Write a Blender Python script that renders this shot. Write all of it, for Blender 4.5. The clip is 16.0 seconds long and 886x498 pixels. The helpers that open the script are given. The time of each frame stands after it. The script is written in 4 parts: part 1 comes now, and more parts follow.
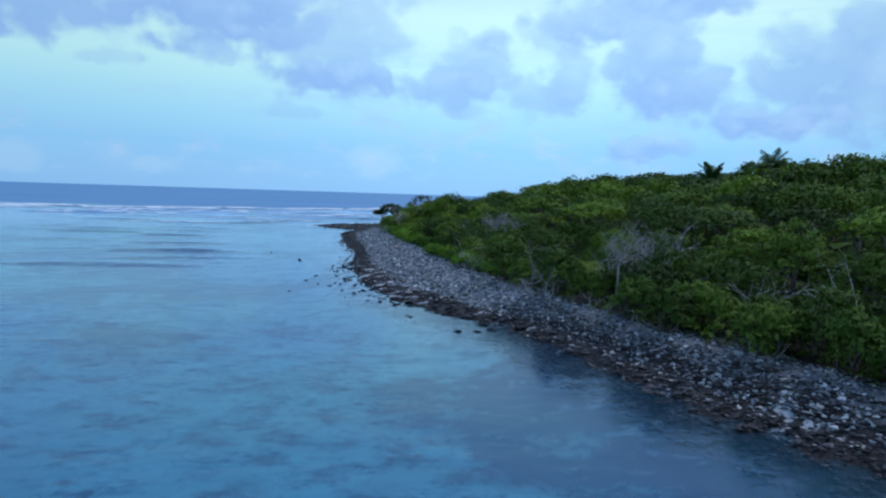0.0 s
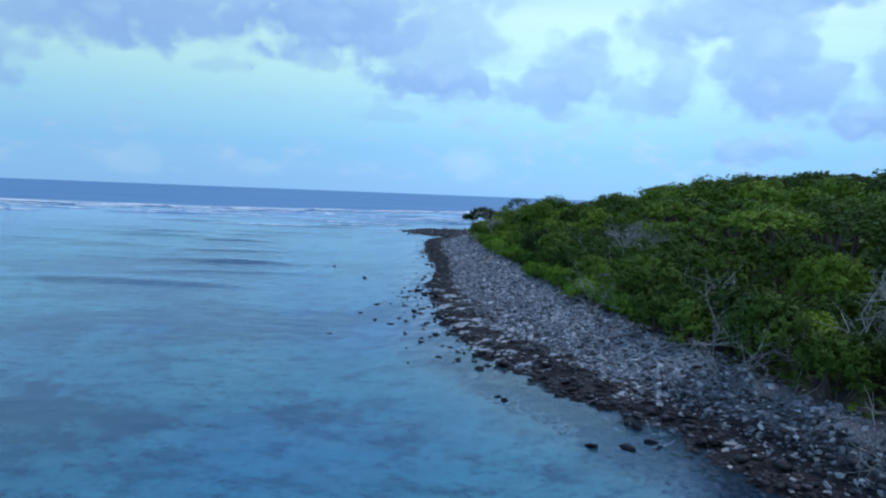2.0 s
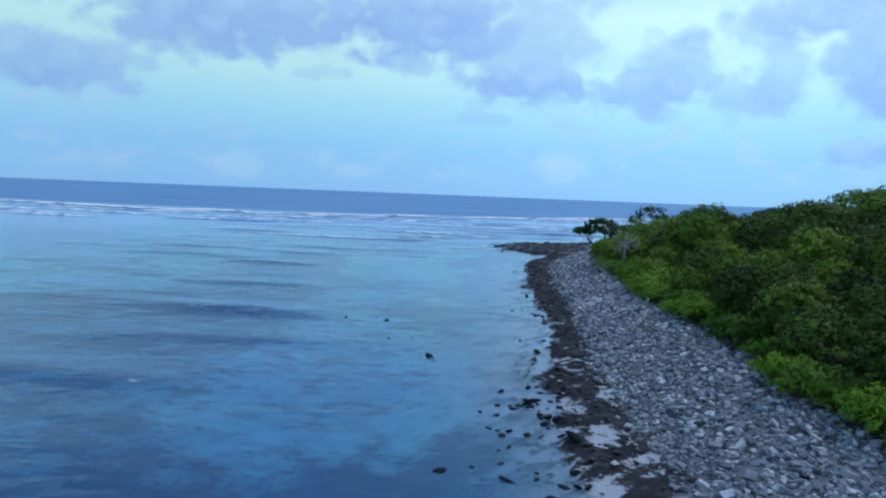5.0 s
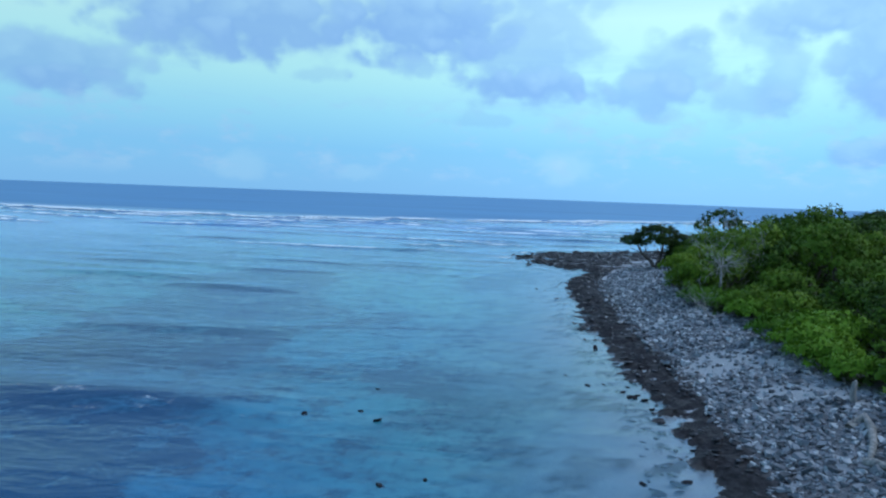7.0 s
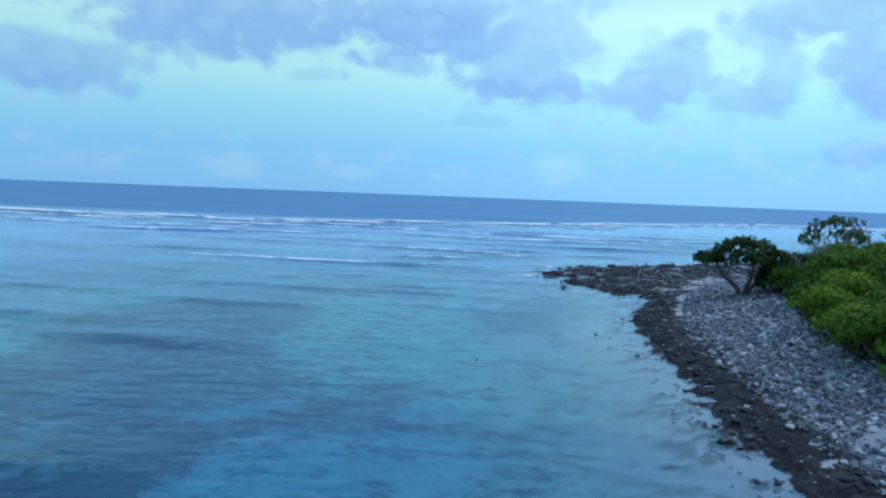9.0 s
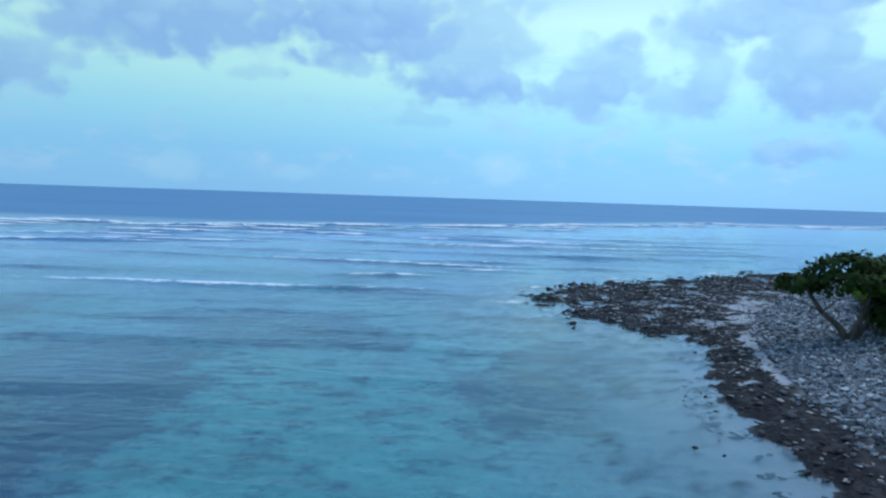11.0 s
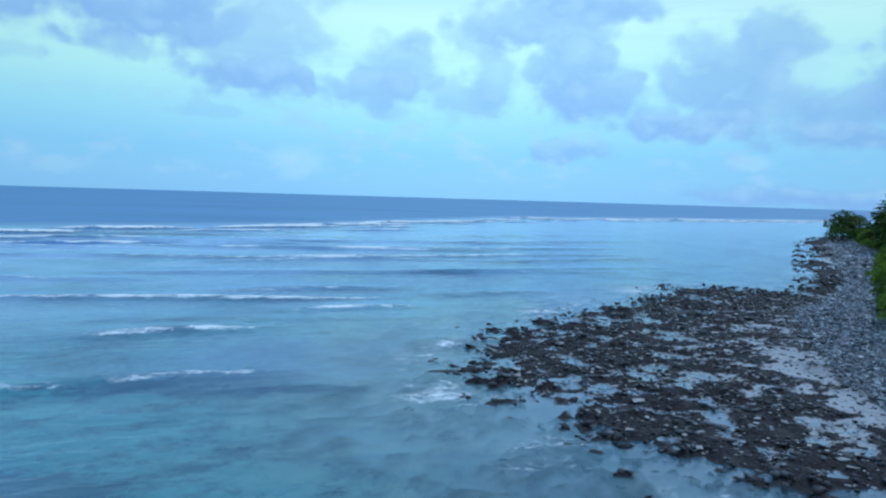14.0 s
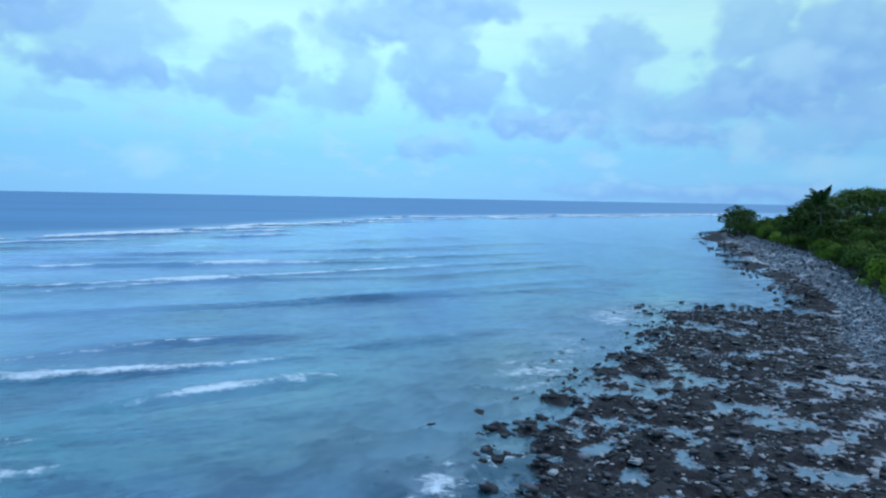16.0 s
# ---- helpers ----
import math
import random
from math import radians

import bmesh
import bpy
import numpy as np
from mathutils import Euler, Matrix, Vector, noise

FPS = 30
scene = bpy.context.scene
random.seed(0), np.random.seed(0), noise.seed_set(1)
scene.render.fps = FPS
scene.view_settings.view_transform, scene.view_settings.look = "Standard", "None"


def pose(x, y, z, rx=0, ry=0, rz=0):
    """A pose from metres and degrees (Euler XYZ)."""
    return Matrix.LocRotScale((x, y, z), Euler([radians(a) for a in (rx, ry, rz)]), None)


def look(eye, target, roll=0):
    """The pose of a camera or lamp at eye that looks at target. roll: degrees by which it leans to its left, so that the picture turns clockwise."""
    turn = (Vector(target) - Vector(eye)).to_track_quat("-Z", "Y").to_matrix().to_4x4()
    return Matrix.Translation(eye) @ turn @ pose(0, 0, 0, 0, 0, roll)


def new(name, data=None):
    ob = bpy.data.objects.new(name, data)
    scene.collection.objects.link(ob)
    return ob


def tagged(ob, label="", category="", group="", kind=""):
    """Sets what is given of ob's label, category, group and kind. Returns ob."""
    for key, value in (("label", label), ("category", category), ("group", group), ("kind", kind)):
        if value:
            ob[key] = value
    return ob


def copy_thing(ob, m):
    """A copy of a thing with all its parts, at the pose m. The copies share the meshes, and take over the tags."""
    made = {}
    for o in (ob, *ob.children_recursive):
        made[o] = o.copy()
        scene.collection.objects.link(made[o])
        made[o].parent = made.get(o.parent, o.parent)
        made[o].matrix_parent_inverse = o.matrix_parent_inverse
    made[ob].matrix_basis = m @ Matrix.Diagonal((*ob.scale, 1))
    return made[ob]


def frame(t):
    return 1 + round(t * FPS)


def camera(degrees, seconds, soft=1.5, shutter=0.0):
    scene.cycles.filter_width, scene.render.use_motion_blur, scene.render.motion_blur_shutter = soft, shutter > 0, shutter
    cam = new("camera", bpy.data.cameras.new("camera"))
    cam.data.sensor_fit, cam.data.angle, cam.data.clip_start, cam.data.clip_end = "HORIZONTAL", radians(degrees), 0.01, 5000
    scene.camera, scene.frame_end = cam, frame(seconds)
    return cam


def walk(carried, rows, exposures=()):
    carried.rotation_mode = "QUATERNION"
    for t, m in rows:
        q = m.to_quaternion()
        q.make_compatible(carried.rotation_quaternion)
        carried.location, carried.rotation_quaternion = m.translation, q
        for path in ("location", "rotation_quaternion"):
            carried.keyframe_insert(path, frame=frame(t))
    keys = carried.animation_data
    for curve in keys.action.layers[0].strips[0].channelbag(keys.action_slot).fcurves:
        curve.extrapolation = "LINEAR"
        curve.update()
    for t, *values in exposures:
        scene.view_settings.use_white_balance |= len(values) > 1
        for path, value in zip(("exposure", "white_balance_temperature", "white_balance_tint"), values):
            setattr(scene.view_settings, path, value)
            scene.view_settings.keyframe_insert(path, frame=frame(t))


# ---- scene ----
cam = camera(67.0, 16.0, soft=2.2)
# seconds, place, yaw, pitch, roll of the drone
FLIGHT = [
    (0.0, 0.00, -0.00, 7.00, -0.00, -4.67, -1.81),
    (0.5, -0.10, 3.87, 6.96, 2.77, -4.73, -1.96),
    (1.0, -0.23, 7.57, 6.94, 4.78, -4.76, -2.04),
    (1.5, -0.49, 11.40, 6.91, 6.58, -4.76, -2.09),
    (2.0, -0.88, 15.23, 6.88, 8.01, -4.70, -2.22),
    (2.5, -1.32, 19.10, 6.93, 9.56, -4.71, -2.24),
    (3.0, -1.91, 22.82, 7.04, 12.47, -4.89, -2.45),
    (3.5, -2.68, 26.91, 7.11, 15.49, -4.88, -2.35),
    (4.0, -3.63, 31.00, 7.16, 15.94, -4.76, -2.33),
    (4.5, -4.71, 34.79, 7.19, 15.87, -4.73, -2.27),
    (4.7, -5.19, 36.29, 7.19, 15.73, -4.72, -2.26),
    (6.8, -11.03, 52.89, 7.03, 15.94, -4.65, -2.14),
    (7.0, -11.58, 54.46, 7.03, 15.92, -4.62, -2.11),
    (7.5, -13.00, 58.44, 7.07, 15.94, -4.60, -2.07),
    (8.0, -14.50, 62.30, 7.12, 15.89, -4.60, -2.15),
    (8.2, -15.07, 63.80, 7.12, 15.80, -4.60, -2.18),
    (10.3, -20.54, 80.89, 6.97, 14.87, -4.60, -2.09),
    (10.5, -21.08, 82.46, 6.98, 13.99, -4.57, -2.06),
    (11.0, -22.44, 86.26, 6.98, 10.81, -4.46, -1.87),
    (11.5, -23.83, 89.97, 6.96, 7.98, -4.47, -1.98),
    (12.0, -25.06, 93.68, 7.00, 5.63, -4.48, -1.82),
    (12.5, -26.24, 97.58, 7.01, 3.58, -4.42, -1.64),
    (13.0, -27.20, 101.30, 6.95, 1.48, -4.51, -1.88),
    (13.5, -28.04, 105.03, 6.91, -1.61, -4.47, -1.92),
    (14.0, -28.71, 108.95, 6.87, -6.40, -4.42, -1.68),
    (14.5, -29.32, 113.28, 6.88, -12.12, -4.34, -1.23),
    (15.0, -29.73, 117.25, 6.89, -16.39, -4.35, -1.15),
    (15.5, -29.82, 120.94, 6.88, -17.71, -4.31, -1.10),
    (16.0, -29.79, 124.52, 7.00, -17.61, -4.38, -1.05),
]
walk(cam, [(t, pose(x, y, z, 90 + p, 0, a) @ pose(0, 0, 0, 0, 0, -r)) for t, x, y, z, a, p, r in FLIGHT],
     [(0.0, 0.05, 6270, 14), (4.5, 0.05, 6250, 14), (7.0, 0.05, 5970, 5), (8.2, 0.05, 5930, 4.5), (11.0, 0.05, 6210, 5.5), (12.5, 0.05, 6110, 4), (14.5, 0.05, 5990, 3), (16.0, 0.05, 5920, 3)])

# ---- light: an overcast evening sky, brightest ahead ----
SUN_AZ, SUN_EL = 70.0, 58.0
sun = new("sun", bpy.data.lights.new("sun", "SUN"))
sun.data.energy, sun.data.angle, sun.data.color = 1.4, radians(30), (0.92, 0.96, 1.0)
sun.matrix_world = look((0, 0, 50), (-50 * math.sin(radians(SUN_AZ)), -50 * math.cos(radians(SUN_AZ)), 50 - 50 * math.tan(radians(SUN_EL))))


class Graph:
    """Short hand for node trees."""

    def __init__(self, tree):
        self.tree = tree
        tree.nodes.clear()

    def node(self, kind, **given):
        n = self.tree.nodes.new(kind)
        for key, value in given.items():
            if key == "op":
                n.operation = value
            elif key == "blend":
                n.data_type, n.blend_type = "RGBA", value
        return n

    def put(self, socket, value):
        if isinstance(value, bpy.types.NodeSocket):
            self.tree.links.new(value, socket)
        elif isinstance(value, (tuple, list)) and len(value) == 3 and len(socket.default_value) == 4:
            socket.default_value = (*value, 1)
        else:
            socket.default_value = value

    def math(self, op, a, b=0.0, c=None, clamp=False):
        n = self.node("ShaderNodeMath", op=op)
        n.use_clamp = clamp
        self.put(n.inputs[0], a)
        self.put(n.inputs[1], b)
        if c is not None:
            self.put(n.inputs[2], c)
        return n.outputs[0]

    def vec(self, op, a, b=(0, 0, 0)):
        n = self.node("ShaderNodeVectorMath", op=op)
        self.put(n.inputs[0], a)
        self.put(n.inputs[1], b)
        return n.outputs["Value"] if op in ("LENGTH", "DOT_PRODUCT") else n.outputs["Vector"]

    def step(self, value, low, high, out0=0.0, out1=1.0):
        n = self.node("ShaderNodeMapRange")
        n.interpolation_type = "SMOOTHSTEP"
        for i, v in enumerate((value, low, high, out0, out1)):
            self.put(n.inputs[i], v)
        return n.outputs[0]

    def mix(self, fac, a, b, blend="MIX"):
        n = self.node("ShaderNodeMix", blend=blend)
        self.put(n.inputs[0], fac)
        self.put(n.inputs[6], a)
        self.put(n.inputs[7], b)
        return n.outputs[2]

    def noise(self, vector, scale, detail=4.0, rough=0.55, warp=0.0):
        n = self.node("ShaderNodeTexNoise")
        self.put(n.inputs["Vector"], vector)
        for key, value in (("Scale", scale), ("Detail", detail), ("Roughness", rough), ("Distortion", warp)):
            n.inputs[key].default_value = value
        return n.outputs["Fac"]

    def xyz(self, x, y, z=0.0):
        n = self.node("ShaderNodeCombineXYZ")
        for i, v in enumerate((x, y, z)):
            self.put(n.inputs[i], v)
        return n.outputs[0]

    def attribute(self, name):
        n = self.node("ShaderNodeAttribute")
        n.attribute_name = name
        return n.outputs["Fac"]

    def bump(self, height, strength, distance):
        n = self.node("ShaderNodeBump")
        self.put(n.inputs["Height"], height)
        n.inputs["Strength"].default_value, n.inputs["Distance"].default_value = strength, distance
        return n.outputs["Normal"]


# clouds: azimuth and elevation of the middle, half width and half height (degrees), weight
CLOUDS_WEST = [
    (-32.8, 13.4, 10.6, 2.7, 0.85), (-37.0, 11.5, 5.8, 1.4, 0.6), (-18.7, 14.1, 7.3, 2.9, 0.9), (-14.4, 12.1, 2.9, 1.2, 0.6),
    (-9.7, 12.8, 5.8, 4.4, 0.6), (-9.3, 9.4, 5.8, 1.1, 0.85), (-47.6, 8.7, 6.8, 2.2, 0.7), (-44.8, 7.3, 4.4, 0.8, 0.5),
    (-27.0, 9.6, 2.2, 0.7, 0.3), (-18.6, 10.6, 2.4, 1.0, 0.5), (0.5, 8.7, 4.1, 1.7, 0.75), (2.1, 10.6, 2.9, 2.3, 0.6),
    (3.6, 12.5, 1.5, 1.0, 0.6), (8.1, 8.2, 2.9, 1.5, 0.6), (10.3, 9.7, 2.2, 2.2, 0.55), (7.8, 12.7, 2.0, 1.5, 0.45),
    (-12.7, 6.4, 2.9, 0.6, 0.3), (13.3, 14.1, 4.8, 1.9, 0.8),
]
CLOUDS_EAST = [
    (17.1, 15.5, 6.3, 1.3, 0.85), (16.7, 11.3, 3.5, 4.4, 0.75), (18.2, 8.4, 4.1, 2.1, 0.8), (16.2, 4.1, 3.1, 0.9, 0.75),
    (21.6, 8.2, 1.9, 1.9, 0.4), (28.1, 10.0, 4.6, 2.9, 0.75), (32.1, 12.5, 2.5, 2.2, 0.65), (25.6, 6.3, 4.6, 1.2, 0.9),
    (31.4, 7.5, 3.6, 2.3, 0.6), (37.9, 7.3, 4.4, 2.2, 0.7), (35.9, 5.3, 3.9, 1.0, 0.75), (40.7, 9.0, 2.9, 2.4, 0.85),
    (45.3, 8.9, 4.4, 2.4, 0.9), (42.1, 13.2, 3.0, 2.4, 0.65), (48.4, 11.4, 3.6, 4.1, 0.85), (49.1, 6.7, 3.1, 2.2, 0.6),
    (45.6, 4.8, 5.8, 1.5, 0.5), (39.0, 0.8, 12.6, 0.7, 0.85),
]
CLOUDS_WHITE = [
    (44.9, 10.6, 1.8, 1.3, 0.6), (41.8, 4.7, 1.3, 1.5, 0.55), (30.6, 3.3, 1.5, 0.6, 0.5), (-5.9, 2.7, 2.2, 1.3, 0.4),
    (-32.9, 1.9, 1.8, 1.1, 0.35), (-23.0, 1.6, 1.5, 0.6, 0.3), (33.5, 10.1, 2.2, 1.1, 0.4), (47.5, 2.7, 3.4, 0.9, 0.35),
]


def sky_world():
    world = bpy.data.worlds.new("evening_sky")
    world.use_nodes = True
    scene.world = world
    g = Graph(world.node_tree)
    way = g.node("ShaderNodeTexCoord").outputs["Generated"]
    parts = g.node("ShaderNodeSeparateXYZ")
    g.put(parts.inputs[0], way)
    x, y, z = parts.outputs
    az = g.math("MULTIPLY", g.math("ARCTAN2", x, y), 57.2958)
    el = g.math("MULTIPLY", g.math("ARCSINE", z), 57.2958)
    plane = g.xyz(az, el)
    fine = g.noise(g.xyz(az, g.math("MULTIPLY", el, 1.3), 7.0), 0.42, 4, 0.5)
    cells = g.node("ShaderNodeTexVoronoi")
    cells.feature = "SMOOTH_F1"
    g.put(cells.inputs["Vector"], g.xyz(g.math("ADD", az, g.math("MULTIPLY", fine, 2.0)), g.math("MULTIPLY", el, 1.15), 5.0))
    cells.inputs["Scale"].default_value, cells.inputs["Detail"].default_value, cells.inputs["Smoothness"].default_value = 0.42, 1.0, 0.35
    billow = g.math("SUBTRACT", cells.outputs["Distance"], 0.78)
    puff = g.math("ADD", g.math("MULTIPLY", g.math("SUBTRACT", fine, 0.5), 0.9), g.math("MULTIPLY", billow, 0.75))

    def drift(seed, scale, reach):
        n = g.noise(g.xyz(az, g.math("MULTIPLY", el, 1.2), seed), scale, 4, 0.55)
        return g.math("MULTIPLY", g.math("SUBTRACT", n, 0.5), reach)

    az_bent, el_bent = g.math("ADD", az, drift(11.0, 0.25, 3.2)), g.math("ADD", el, drift(23.0, 0.25, 2.2))

    def cover(clouds, ragged, soft):
        total = lit = None
        for a, e, w, h, weight in clouds:
            u = g.math("MULTIPLY", g.math("SUBTRACT", az_bent, a), 1 / w)
            v = g.math("MULTIPLY", g.math("SUBTRACT", el_bent, e), 1 / h)
            r = g.math("SQRT", g.math("ADD", g.math("MULTIPLY", u, u), g.math("MULTIPLY", v, v)))
            r = g.math("ADD", r, g.math("MULTIPLY", puff, ragged))
            one = g.step(r, 1.0 + soft, 1.0 - soft, 0.0, weight)
            top = g.math("MULTIPLY", one, g.step(g.math("SUBTRACT", v, puff), -0.7, 1.1))
            total = one if total is None else g.math("SUBTRACT", g.math("ADD", total, one), g.math("MULTIPLY", total, one))
            lit = top if lit is None else g.math("MAXIMUM", lit, top)
        return total, lit

    # a clear evening sky far behind, seen through thin high cloud
    clear = g.node("ShaderNodeTexSky")
    clear.sky_type, clear.sun_disc = "NISHITA", False
    clear.sun_elevation, clear.sun_rotation = radians(SUN_EL), radians(SUN_AZ)
    blue = g.mix(1.0, clear.outputs[0], (0.1, 0.1, 0.1), "MULTIPLY")
    veil = g.node("ShaderNodeValToRGB")
    g.put(veil.inputs[0], g.math("DIVIDE", el, 30.0, clamp=True))
    stops = veil.color_ramp.elements
    stops[0].position, stops[0].color = 0.0, (0.27, 0.57, 0.93, 1)
    stops[1].position, stops[1].color = 1.0, (0.29, 0.50, 0.90, 1)
    for place, colour in ((0.12, (0.27, 0.62, 0.95, 1)), (0.22, (0.37, 0.75, 0.95, 1)), (0.32, (0.50, 0.88, 0.93, 1)), (0.48, (0.60, 0.93, 0.93, 1)), (0.64, (0.38, 0.64, 0.94, 1))):
        stops.new(place).color = colour
    sky = g.mix(0.93, blue, veil.outputs[0])
    # thin streaks
    streak = g.noise(g.xyz(g.math("MULTIPLY", az, 0.05), g.math("MULTIPLY", el, 0.4), 3.0), 1.0, 5, 0.6)
    sky = g.mix(g.step(streak, 0.5, 0.75, 0.0, 0.35), sky, (0.33, 0.60, 0.93))
    # grey blue cumulus, paler towards the top and darker at the base
    (west, west_lit), (east, east_lit) = cover(CLOUDS_WEST, 1.0, 0.4), cover(CLOUDS_EAST, 1.0, 0.4)
    loose = g.math("MULTIPLY", g.step(g.noise(plane, 0.09, 6, 0.6), 0.48, 0.62), g.step(el, 17.0, 26.0, 0.0, 0.9))
    body = g.math("MAXIMUM", g.math("MAXIMUM", west, east), loose)
    lit = g.math("SUBTRACT", g.math("MAXIMUM", west_lit, east_lit), g.math("MULTIPLY", g.math("ADD", puff, 0.27), 0.6), clamp=True)
    shade = g.mix(lit, (0.265, 0.48, 0.85), (0.38, 0.63, 0.92))
    sky = g.mix(body, sky, shade)
    sky = g.mix(cover(CLOUDS_WHITE, 0.6, 0.5)[0], sky, (0.46, 0.72, 0.93))
    low = g.noise(g.xyz(g.math("MULTIPLY", az, 0.5), el, 41.0), 0.55, 5, 0.6)
    low = g.math("MULTIPLY", g.step(low, 0.48, 0.68, 0.0, 0.6), g.math("MULTIPLY", g.step(el, 0.4, 2.0), g.step(el, 5.5, 9.0, 1.0, 0.0)))
    sky = g.mix(low, sky, g.mix(fine, (0.28, 0.52, 0.88), (0.50, 0.74, 0.93)))
    # brightest ahead, where the evening light comes through
    glow = g.math("SUBTRACT", az, 8.0)
    glow = g.math("EXPONENT", g.math("MULTIPLY", g.math("MULTIPLY", glow, glow), -1 / 28.0 ** 2))
    high = g.step(el, 13.0, 26.0, 1.0, 1.5)
    bright = g.math("ADD", 1.0, g.math("MULTIPLY", g.math("SUBTRACT", g.math("MULTIPLY", glow, 0.22), 0.14), high))
    sky = g.mix(1.0, sky, g.xyz(bright, bright, bright), "MULTIPLY")
    # below the horizon the dark sea
    sky = g.mix(g.step(el, -0.6, -0.2, 1.0, 0.0), sky, (0.12, 0.25, 0.42))
    back = g.node("ShaderNodeBackground")
    g.put(back.inputs[0], sky)
    back.inputs[1].default_value = 1.0
    out = g.node("ShaderNodeOutputWorld")
    g.put(out.inputs[0], back.outputs[0])


sky_world()


# ---- materials ----
def surface(name):
    m = bpy.data.materials.new(name)
    m.use_nodes = True
    g = Graph(m.node_tree)
    bsdf, out = g.node("ShaderNodeBsdfPrincipled"), g.node("ShaderNodeOutputMaterial")
    g.put(out.inputs[0], bsdf.outputs[0])
    return m, g, bsdf.inputs


def place_of(g):
    return g.node("ShaderNodeNewGeometry").outputs["Position"]


def island_random(g):
    return g.node("ShaderNodeNewGeometry").outputs["Random Per Island"]


def object_random(g):
    return g.node("ShaderNodeObjectInfo").outputs["Random"]


def leaf_material(name, dark, mid, light):
    m, g, s = surface(name)
    own, tree = island_random(g), object_random(g)
    patch = g.noise(place_of(g), 0.35, 3)
    pick = g.math("ADD", g.math("MULTIPLY", own, 0.25), g.math("ADD", g.math("MULTIPLY", tree, 0.5), g.math("MULTIPLY", patch, 0.5)))
    colour = g.mix(g.step(pick, 0.30, 0.66), dark, mid)
    colour = g.mix(g.step(pick, 0.62, 1.05), colour, light)
    g.put(s["Base Color"], colour)
    s["Roughness"].default_value = 0.6
    s["Specular IOR Level"].default_value = 0.12
    back = g.node("ShaderNodeBsdfTranslucent")
    g.put(back.inputs[0], colour)
    both, out = g.node("ShaderNodeMixShader"), m.node_tree.nodes["Material Output"]
    both.inputs[0].default_value = 0.16
    g.put(both.inputs[1], m.node_tree.nodes["Principled BSDF"].outputs[0])
    g.put(both.inputs[2], back.outputs[0])
    g.put(out.inputs[0], both.outputs[0])
    return m


def wood_material(name, dark, light, scale=6.0):
    m, g, s = surface(name)
    p = place_of(g)
    grain = g.noise(g.vec("MULTIPLY", p, (1, 1, 0.25)), scale, 6, 0.7)
    g.put(s["Base Color"], g.mix(g.step(grain, 0.3, 0.7), dark, light))
    s["Roughness"].default_value = 0.85
    g.put(s["Normal"], g.bump(grain, 0.6, 0.03))
    return m


def stone_material(name, dark, mid, light, wet=0.8, sheen=0.12):
    m, g, s = surface(name)
    p, own = place_of(g), g.math("FRACT", g.math("ADD", island_random(g), object_random(g)))
    spots, fine = g.noise(p, 3.0, 5, 0.65), g.noise(p, 22.0, 4, 0.7)
    pick = g.math("ADD", g.math("MULTIPLY", own, 0.6), g.math("MULTIPLY", spots, 0.5))
    colour = g.mix(g.step(pick, 0.15, 0.55), dark, mid)
    colour = g.mix(g.step(pick, 0.6, 0.95), colour, light)
    colour = g.mix(g.step(fine, 0.55, 0.8, 0.0, 0.5), colour, dark)
    g.put(s["Base Color"], colour)
    s["Roughness"].default_value = wet
    s["Specular IOR Level"].default_value = sheen
    g.put(s["Normal"], g.bump(g.math("ADD", spots, g.math("MULTIPLY", fine, 0.5)), 0.7, 0.05))
    return m


LEAF_SHRUB = leaf_material("shrub_leaf", (0.026, 0.052, 0.008), (0.096, 0.172, 0.015), (0.235, 0.34, 0.032))
LEAF_TREE = leaf_material("tree_leaf", (0.021, 0.041, 0.008), (0.062, 0.115, 0.015), (0.145, 0.225, 0.026))
LEAF_CREEPER = leaf_material("creeper_leaf", (0.044, 0.100, 0.010), (0.098, 0.20, 0.014), (0.175, 0.31, 0.024))
LEAF_PALM = leaf_material("palm_leaf", (0.025, 0.052, 0.017), (0.045, 0.09, 0.026), (0.08, 0.14, 0.04))
BARK = wood_material("bark", (0.05, 0.04, 0.032), (0.15, 0.12, 0.10))
DEADWOOD = wood_material("deadwood", (0.18, 0.17, 0.17), (0.44, 0.42, 0.41), 9.0)
DRIFTWOOD = wood_material("driftwood", (0.13, 0.125, 0.12), (0.36, 0.34, 0.32), 8.0)
CORAL_STONE = stone_material("coral_stone", (0.038, 0.041, 0.047), (0.225, 0.24, 0.265), (0.57, 0.59, 0.61))
PALE_CORAL_AND_GLINT = stone_material("pale_coral", (0.22, 0.215, 0.215), (0.36, 0.35, 0.345), (0.52, 0.505, 0.495))
DARK_ROCK = stone_material("dark_rock", (0.008, 0.008, 0.011), (0.018, 0.017, 0.022), (0.04, 0.037, 0.042), 0.7, 0.08)
WEED_ROCK = stone_material("weed_rock", (0.012, 0.011, 0.012), (0.042, 0.038, 0.042), (0.14, 0.135, 0.15), 0.6, 0.25)

REEF_STONE = stone_material("reef_stone", (0.022, 0.022, 0.024), (0.10, 0.10, 0.11), (0.30, 0.30, 0.32), 0.65, 0.2)


